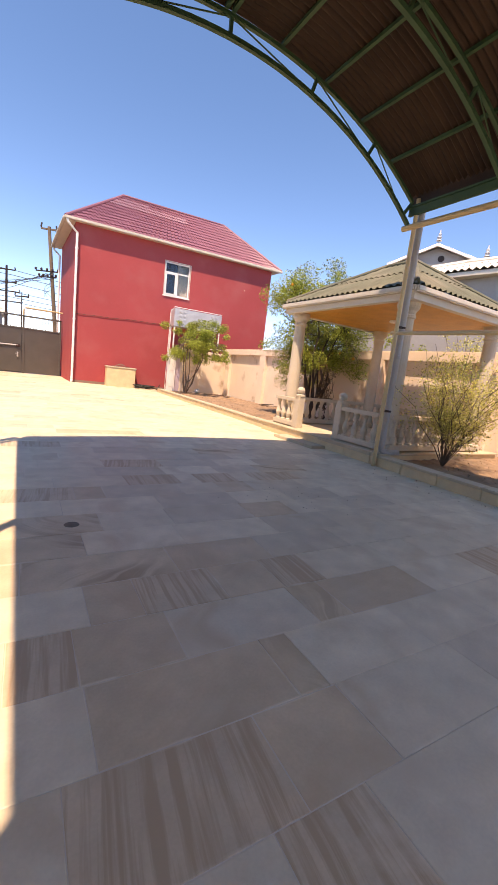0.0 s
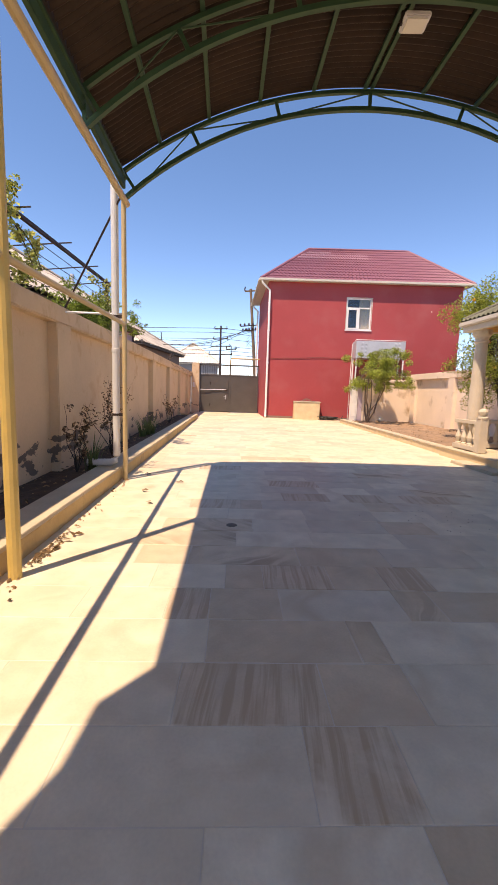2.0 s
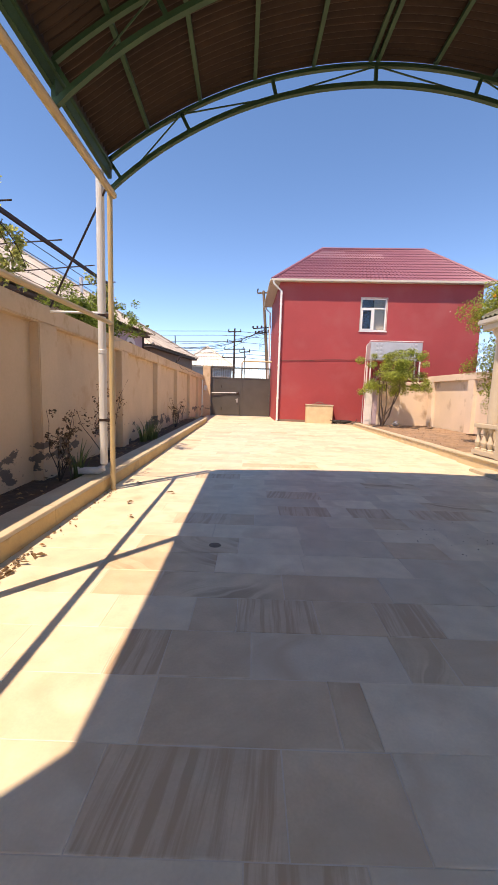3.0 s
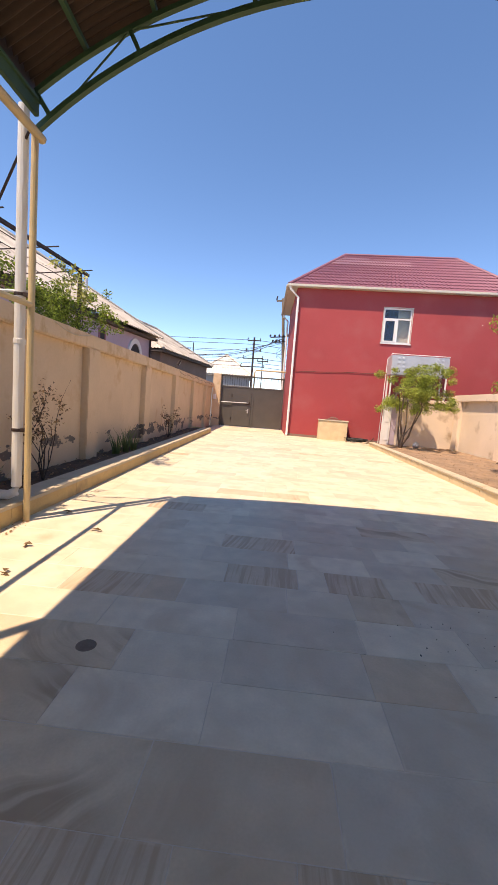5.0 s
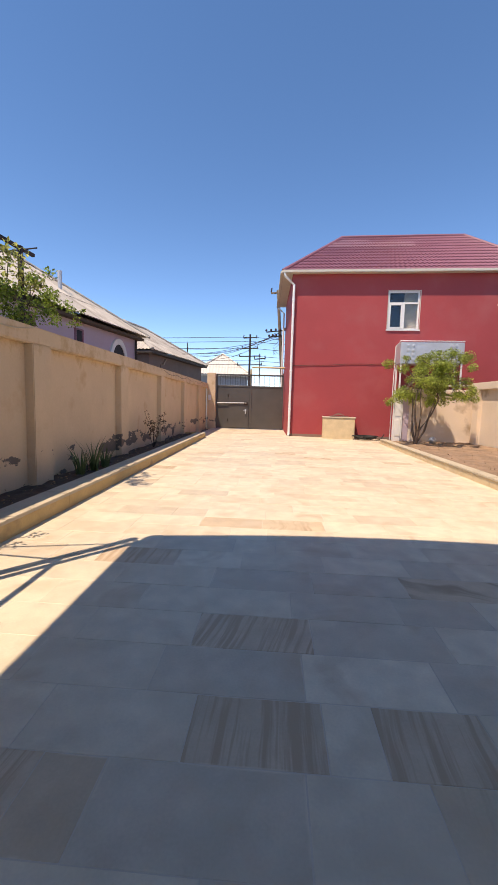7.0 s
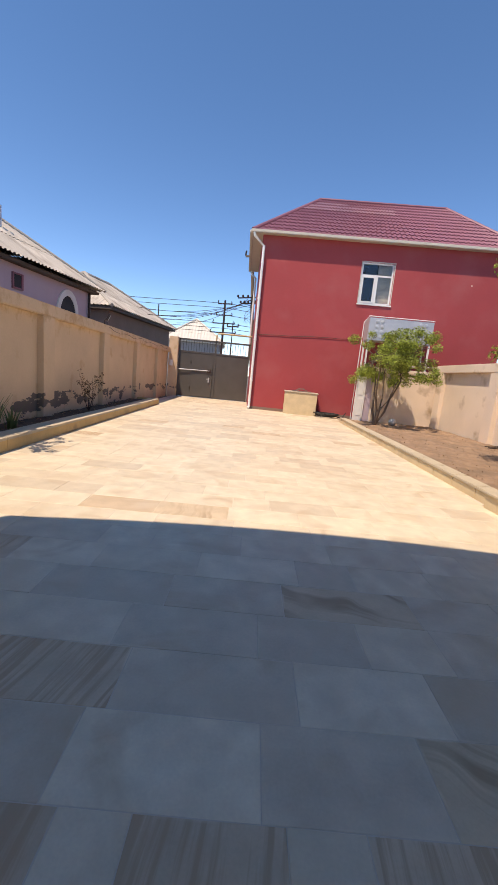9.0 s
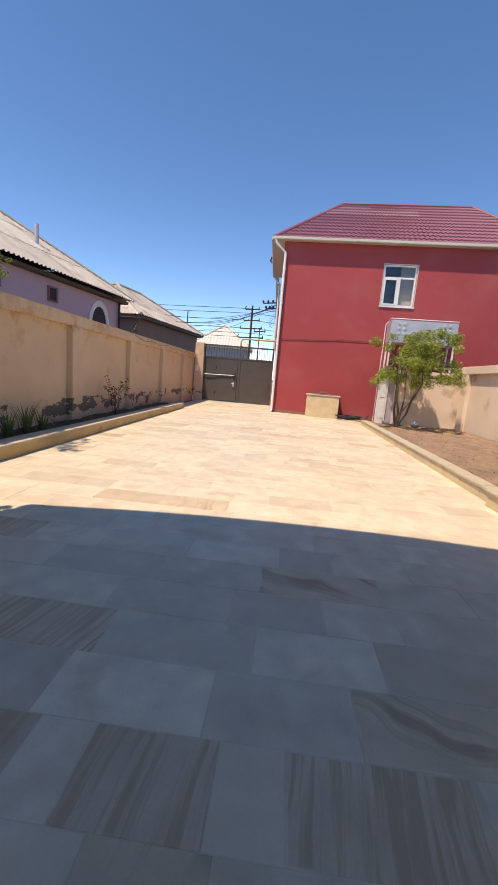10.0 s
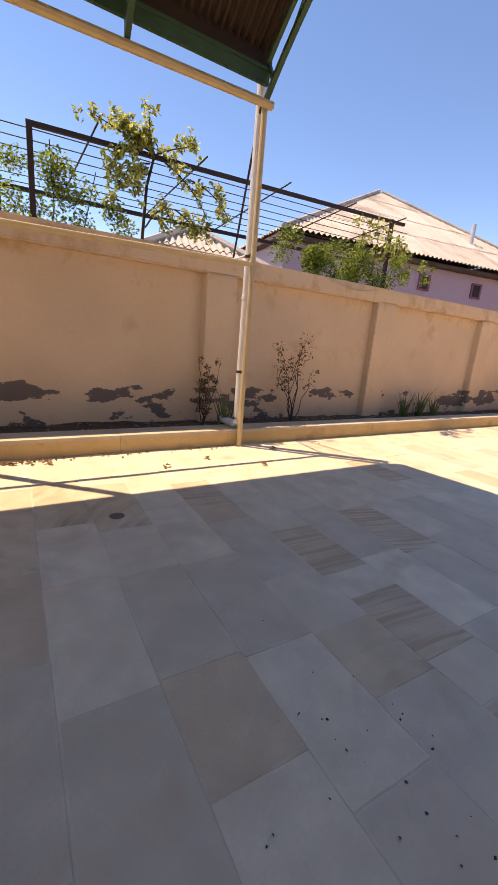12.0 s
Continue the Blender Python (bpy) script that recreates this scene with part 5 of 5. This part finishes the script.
def gable_house():
    g = thing("grey_house", "tall grey gabled house with lace trim and ridge finials", "house", at=(23.9, 18.15, 0), turn=-56)
    w, d, h, rise = 2.6, 9.0, 9.9, 1.0
    bm = B()
    v = [bm.verts.new(p) for y in (0, d) for p in ((-w, y, -0.1), (w, y, -0.1), (w, y, h), (0, y, h + rise), (-w, y, h))]
    bm.faces.new(v[:5])
    bm.faces.new(v[5:][::-1])
    for i in range(5):
        k = (i + 1) % 5
        bm.faces.new((v[i], v[i + 5], v[k + 5], v[k]))
    bmesh.ops.recalc_face_normals(bm, faces=bm.faces[:])
    part("wall", bm, "grey_wall", g)
    for sgn in (-1, 1):
        bm = B()
        a = (sgn * (w + 0.4), -0.5, h - 0.1)
        corrugated(bm, a if sgn > 0 else (a[0], d + 0.4, a[2]), (a[0], d + 0.4, a[2]) if sgn > 0 else a, (0, d + 0.4, h + rise + 0.1) if sgn > 0 else (0, -0.5, h + rise + 0.1), (0, -0.5, h + rise + 0.1) if sgn > 0 else (0, d + 0.4, h + rise + 0.1), 40, 0.03, rows=3)
        part("roof_slope", bm, "asbestos", g, smooth=True)
        for i in range(22):
            u = (i + 0.5) / 22
            bm = B()
            x, z = sgn * (w + 0.4) * (1 - u), h - 0.1 + (rise + 0.2) * u
            box(bm, x - 0.07, -0.56, z - 0.16, x + 0.07, -0.52, z + 0.02)
            part("lace_trim", bm, "white_trim", g)
    for x, z in ((0, h + rise), (w + 0.3, h)):
        bm = B()
        lathe(bm, [(0.08, 0), (0.08, 0.25), (0.18, 0.28), (0.1, 0.36), (0.16, 0.48), (0.08, 0.56), (0.11, 0.68), (0.05, 0.76), (0.02, 0.95)], (x, -0.45, z), 10)
        part("finial", bm, "galvanised", g)
    for x in (0.3,):
        bm = B()
        lathe(bm, [(0.2, 0), (0.2, 0.05), (0.14, 0.06)], (0, 0, 0), 14)
        bmesh.ops.transform(bm, matrix=pose(x, 0.0, h + 0.3, 90), verts=bm.verts[:])
        part("round_vent", bm, "dark_steel", g)


gable_house()
plain_house("pale_roof_house", "white house with pale corrugated roof behind the garden wall", (17.0, 9.2, 0), 10, 8.5, 9, 5.35, 1.7, "grey_wall", "pale_roof", 4)
plain_house("red_roof_house", "low house with dull red roof behind the garden", (20.5, 2.5, 0), 0, 6, 7, 2.6, 1.6, "white_trim", "red_roof", 2)


# ---- poles and wires ----
def power_pole(name, at, h, arms, mat, label, r=0.13, lean=0.0):
    p = thing(name, label, "utility pole", at=at)
    bm = B()
    tube(bm, [(0, 0, -0.1), (lean * 0.5, 0, h / 2), (lean, 0, h)], r, 10, r * 0.65)
    part("mast", bm, mat, p)
    for z, w in arms:
        bm = B()
        beam(bm, (lean - w / 2, 0, z), (lean + w / 2, 0, z + 0.1), 0.1, 0.1)
        part("crossarm", bm, mat, p)
        for s in (-1, 1):
            bm = B()
            tube(bm, [(lean + s * w * 0.45, 0, z), (lean + s * w * 0.5, 0, z + 0.12), (lean + s * w * 0.46, 0, z + 0.34)], 0.05, 6)
            part("insulator", bm, "dark_steel", p)


power_pole("power_pole", (-0.4, 45, 0), 8.6, [(8.2, 1.4), (7.1, 1.6), (6.3, 2.2), (5.4, 2.6)], "dark_steel", "dark steel power pole with crossarms", 0.14)
power_pole("wooden_pole", (2.75, 30.5, 0), 9.1, [(8.9, 0.9)], "pole_wood", "weathered wooden utility pole with crossarm", 0.15, -0.75)
def pole_fittings():
    f = thing("pole_fittings", "tangle of brackets and drop wires on the wooden pole", "fitting", at=(2.1, 30.4, 0))
    for z, w in ((6.3, 0.8), (5.95, 0.6)):
        bm = B()
        beam(bm, (-w, 0, z), (w * 0.7, 0, z + 0.15), 0.07, 0.07)
        part("bracket", bm, "dark_steel", f)
        for k in range(5):
            bm = B()
            lathe(bm, [(0.03, 0), (0.07, 0.03), (0.07, 0.12), (0.03, 0.16)], (-w + 0.4 * k * w, 0, z + 0.04 + 0.03 * k), 8)
            part("insulator", bm, "dark_steel", f)
    rng = random.Random(19)
    for k in range(6):
        bm = B()
        x, z = rng.uniform(-0.5, 0.4), rng.uniform(5.9, 6.4)
        e = (rng.uniform(-9, -4), rng.uniform(-1, 6), rng.uniform(4.4, 6.0))
        tube(bm, [(x + (e[0] - x) * u, e[1] * u, z + (e[2] - z) * u - 0.5 * math.sin(math.pi * u)) for u in [i / 10 for i in range(11)]], 0.016, 4)
        part("drop_wire", bm, "dark_steel", f)
    for k in range(3):
        bm = B()
        tube(bm, [(0.28 * math.sin(0.7 * i + k), 0.02 * k, 5.9 - 0.16 * i) for i in range(8)], 0.014, 4)
        part("loose_cable", bm, "dark_steel", f)


pole_fittings()
power_pole("street_pole", (-7.0, 45, 0), 7.6, [], "dark_steel", "thin dark street pole", 0.08)
power_pole("street_pole", (0.75, 40, 0), 5.9, [(5.5, 1.0)], "dark_steel", "slim dark pole beyond the gate", 0.06)
for k, (z0, z1, z2) in enumerate(((8.1, 8.35, 8.0), (7.6, 7.9, 7.5), (7.1, 7.2, 6.9), (6.5, 6.4, 6.4), (6.0, 5.9, 6.1), (5.6, 5.5, 5.6))):
    bm = B()
    pts = []
    for i in range(25):
        x = -40 + 60 * i / 24
        sag = 0.35 * math.sin(math.pi * min(1, max(0, (x + 40) / 39.6 if x < -0.4 else (x + 0.4) / 20))) 
        z = z0 + (z1 - z0) * (x + 40) / 39.6 if x < -0.4 else z1 + (z2 - z1) * (x + 0.4) / 20
        pts.append((x, 45.1, z - sag))
    tube(bm, pts, 0.028, 4)
    tagged(part("power_wire", bm, "dark_steel"), "sagging overhead power line", "wire", "overhead wires")


# ---- unseen wall and roof slab behind, added to close the yard and cast shade ----
def unseen_back():
    h = thing("unseen_back", "unseen pale wall and shade-casting roof slab closing the yard", "house")
    bm = B()
    box(bm, -2.6, -9.4, -0.1, 10, -9.0, 4.0)
    part("wall", bm, "plaster_right", h)
    bm = B()
    # unseen slab on added posts, outline cut to cast the notched shade edge
    pts = [(-1.31, -0.28), (-1.51, -0.5), (-1.55, -0.8), (-1.79, -1.3), (-1.64, -1.55), (5.6, -1.55), (5.6, -0.28)]
    lo = [bm.verts.new((x, y, 3.98)) for x, y in pts]
    up = [bm.verts.new((x, y, 4.05)) for x, y in pts]
    bm.faces.new(lo)
    bm.faces.new(up[::-1])
    for i in range(len(pts)):
        bm.faces.new((lo[i - 1], lo[i], up[i], up[i - 1]))
    bmesh.ops.recalc_face_normals(bm, faces=bm.faces[:])
    part("porch_roof", bm, "gutter", h)
    for x in (-1.2, 2.2, 5.4):
        bm = B()
        tube(bm, [(x, -1.45, -0.05), (x, -1.45, 4.0)], 0.06, 10)
        part("porch_post", bm, "gutter", h)


unseen_back()

# ---- small fittings on the left wall ----
def wall_lamp():
    w = thing("wall_lamp", "small black flood lamp on the wall top", "lamp", at=(WX + 0.06, 15.3, 2.465), turn=20)
    bm = B()
    tube(bm, [(0, 0, 0), (0, 0, 0.12), (0.06, 0, 0.16)], 0.015, 6)
    part("bracket", bm, "dark_steel", w)
    bm = B()
    box(bm, -0.03, -0.13, -0.1, 0.03, 0.13, 0.1, pose(0.1, 0, 0.2, 0, 25, 0), 0.012)
    part("housing", bm, "dark_steel", w)
    bm = B()
    box(bm, 0.03, -0.11, -0.08, 0.036, 0.11, 0.08, pose(0.1, 0, 0.2, 0, 25, 0))
    part("lens", bm, "lamp_lens", w)


wall_lamp()
bm = B()
box(bm, -1.78, 24.55, 1.55, -1.62, 24.63, 1.85, bevel=0.012)
tagged(part("meter_box", bm, "white_trim"), "small pale meter box on the gate pier", "box")
bm = B()
tube(bm, [(WX + 0.045, 7.15 + 1.3 * i / 16, 2.45 - 0.09 * math.sin(math.pi * i / 16)) for i in range(17)], 0.007, 5)
tagged(part("slack_cable", bm, "curb_top"), "slack grey cable hanging on the wall coping", "cable")
bm = B()
tube(bm, [(WX + 0.14 + 0.006 * i + 0.01 * math.sin(i), 15.5 + 0.5 * i, 2.42 - 0.1 * abs(math.sin(i * 0.9))) for i in range(18)], 0.006, 5)
tagged(part("slack_cable", bm, "dark_steel"), "thin dark cable along the wall top", "cable")

# ---- paving stain, small litter ----
bm = B()
lathe(bm, [(0.06, -0.003), (0.055, 0.003), (0.02, 0.0035)], (0.385, 3.25, 0), 20)
tagged(part("paving_stain", bm, "stain"), "round dark brown stain on the paving", "stain")

rl = random.Random(77)
for x, y in ((-0.75, 4.55), (-0.6, 4.0), (-0.9, 5.6), (-1.05, 2.9), (-0.35, 5.1), (-1.12, 2.6), (-1.1, 2.75), (-1.15, 2.45)):
    bm = B()
    for s in range(2):
        a = rl.uniform(0, 6.28)
        c = Vector((x + rl.uniform(-.03, .03), y + rl.uniform(-.03, .03), 0.012 + 0.008 * s))
        q = Euler((rl.uniform(-.4, .4), rl.uniform(-.4, .4), a)).to_matrix()
        v = [bm.verts.new(c + q @ Vector(p)) for p in ((-0.05, 0, 0), (0, -0.025, 0.012), (0.05, 0, 0.004), (0, 0.025, 0.014))]
        bm.faces.new(v)
    tagged(part("dry_leaf", bm, "leaf_dry"), "curled brown dry leaf on the paving", "leaf", "fallen leaves")


def scatter(name, label, mat, n, place, size, seed, flat=1.0):
    """Tiny crumbs or dry leaves, far too many to count, as one object."""
    rng = random.Random(seed)
    vs, fs = [], []
    for _ in range(n):
        x, y, z = place(rng)
        r = size * rng.uniform(0.4, 1.2)
        q = Euler((rng.uniform(-1, 1) * flat, rng.uniform(-1, 1) * flat, rng.uniform(0, 6.28))).to_matrix()
        k = len(vs)
        for p in ((-1, 0, 0), (0, -0.6, 0.1), (1, 0, 0), (0, 0.6, 0.1), (0, 0, 0.5)):
            vs.append(Vector((x, y, z + 0.3 * r)) + q @ (Vector(p) * r))
        fs += [(k, k + 1, k + 4), (k + 1, k + 2, k + 4), (k + 2, k + 3, k + 4), (k + 3, k, k + 4), (k + 3, k + 2, k + 1, k)]
    me = bpy.data.meshes.new(name)
    me.from_pydata(vs, [], fs)
    me.materials.append(M[mat])
    return tagged(new(name, me), label, "litter", kind="stuff")


scatter("leaf_litter", "dry brown leaf litter along the curb", "leaf_dry", 140, lambda r: (-1.19 + abs(r.gauss(0, 0.05)), r.choice((r.gauss(2.55, 0.18), r.uniform(1.6, 5.2))), 0.002), 0.022, 61, 0.5)
scatter("soil_crumbs", "small dark crumbs of soil on the paving", "rubber", 46, lambda r: (r.gauss(2.75, 0.35), r.gauss(3.55, 0.3), 0.001), 0.008, 62)
scatter("bed_litter", "dry twigs and leaves on the bed soil", "leaf_dry", 420, lambda r: (r.uniform(-2.2, -1.6), r.uniform(1.0, 18.0), 0.17), 0.03, 63, 0.6)
scatter("earth_clods", "crumbly clods on the bare earth", "earth", 1100, lambda r: (r.uniform(5.9, 9.4), r.choice((r.uniform(9, 18.7), r.uniform(0, 4.6))), 0.11), 0.022, 64)
scatter("curb_grit", "grit lying by the garden curb", "soil", 60, lambda r: (curb_x(3.5) - abs(r.gauss(0, 0.25)) - 0.02, r.uniform(1.5, 4.6), 0.001), 0.012, 65)


# ---- paving slabs ----
# rows that can be told apart: right-hand ends of the slabs and their kind, from x = -1.3
KINDS = {"g": "slab_grey", "b": "slab_blue", "l": "slab_light", "s": "slab_band", "v": "slab_vein", "n": "slab_brown"}
ROWS = {
    -5: ((-0.5, "g"), (0.25, "g"), (0.95, "l"), (1.6, "n"), (2.3, "g")),
    -4: ((-0.3, "g"), (0.63, "g"), (1.0, "s"), (1.8, "g"), (2.5, "g")),
    -3: ((-0.75, "l"), (0.1, "g"), (0.78, "s"), (1.21, "n"), (2.0, "g")),
    -2: ((-0.5, "g"), (0.22, "g"), (1.04, "n"), (1.2, "v"), (1.95, "g"), (2.6, "g")),
    -1: ((-0.6, "l"), (-0.05, "g"), (0.22, "s"), (0.68, "n"), (1.47, "b"), (1.72, "v"), (2.5, "n")),
    0: ((-0.2, "l"), (0.32, "g"), (0.6, "n"), (1.1, "s"), (1.5, "n"), (1.84, "s"), (2.6, "g")),
    1: ((-0.4, "l"), (0.02, "n"), (0.93, "v"), (1.67, "n"), (2.45, "b"), (3.2, "g")),
    2: ((-0.5, "g"), (0.42, "v"), (1.13, "l"), (1.98, "g"), (2.7, "b"), (3.3, "g")),
    3: ((-0.3, "l"), (0.6, "v"), (1.18, "g"), (1.97, "b"), (2.47, "n"), (3.2, "g")),
    4: ((-0.4, "l"), (0.35, "g"), (1.21, "g"), (2.02, "b"), (2.7, "g"), (3.4, "b")),
    5: ((-0.1, "l"), (0.5, "s"), (0.77, "n"), (1.57, "b"), (2.05, "g"), (2.45, "v"), (3.2, "b")),
    6: ((-0.3, "l"), (0.35, "g"), (1.07, "g"), (1.68, "s"), (1.92, "g"), (2.42, "s"), (2.68, "g"), (3.4, "s"), (4.0, "g")),
    7: ((0.1, "l"), (0.82, "g"), (1.62, "b"), (2.35, "l"), (3.0, "b"), (3.8, "v"), (4.5, "g")),
    8: ((-0.4, "l"), (0.25, "g"), (0.97, "g"), (1.71, "s"), (2.53, "b"), (3.2, "l"), (3.95, "b")),
    9: ((-0.2, "l"), (0.5, "g"), (1.6, "g"), (2.36, "b"), (2.95, "b"), (3.4, "g"), (4.2, "b")),
    10: ((0.2, "g"), (0.98, "g"), (1.8, "b"), (2.54, "b"), (3.4, "v"), (4.0, "b")),
}
PITCH, YR = 0.381, 1.922


def paving():
    rng = random.Random(5)
    shared = {}
    rest_v, rest_f = {k: [] for k in KINDS.values()}, {k: [] for k in KINDS.values()}

    def slab_mesh(w, kind):
        key = (round(w, 2), kind)
        if key not in shared:
            h, g, c = PITCH / 2, 0.0013, 0.003
            a = round(w, 2) / 2
            vs = [(sx * (a - g - i), sy * (h - g - i), z) for i, z in ((0, -0.02), (0, -c * 0.6), (c, 0.0)) for sx, sy in ((-1, -1), (1, -1), (1, 1), (-1, 1))]
            fs = [(8, 9, 10, 11)]
            for k in (0, 4):
                fs += [(k + i, k + (i + 1) % 4, k + 4 + (i + 1) % 4, k + 4 + i) for i in range(4)]
            me = bpy.data.meshes.new("paving_slab")
            me.from_pydata(vs, [], fs)
            me.materials.append(M[kind])
            shared[key] = me
        return shared[key]

    count = 0
    for r in range(-20, 61):
        yr = YR + PITCH * (r + 0.5)
        x = -1.3
        fixed = list(ROWS.get(r, ()))
        while x < 6.0:
            if fixed:
                e, kind = fixed.pop(0)
                kind = KINDS[kind]
            else:
                e = x + rng.choice((0.74, 0.74, 0.74, 0.6, 0.42, 0.78))
                kind = rng.choices(("slab_grey", "slab_blue", "slab_light", "slab_band", "slab_vein", "slab_brown"), (5, 1.5, 4, 0.06, 0.15, 0.1))[0]
            w = e - x
            c = (x + e) / 2
            y = yr - 0.026 * (c - 1)
            x = e
            if c > curb_x(y) + 0.3 or c < left_x(y) - 0.4:
                continue
            z = rng.uniform(-0.0015, 0.0015)
            m = pose(c, y, z, rng.uniform(-.15, .15), rng.uniform(-.1, .1), -1.5 + rng.uniform(-.12, .12))
            me = slab_mesh(w, kind)
            if -3 <= r <= 24 and count < 300:
                ob = new("paving_slab", me)
                ob.matrix_basis = m
                ob.parent = floor
                count += 1
            else:
                k = len(rest_v[kind])
                rest_v[kind] += [m @ v.co for v in me.vertices]
                rest_f[kind] += [tuple(k + i for i in p.vertices) for p in me.polygons]
    for kind in rest_v:
        me = bpy.data.meshes.new("paving_rest")
        me.from_pydata(rest_v[kind], [], rest_f[kind])
        me.materials.append(M[kind])
        ob = tagged(new("paving_rest", me), kind="stuff")
        ob.parent = floor


paving()
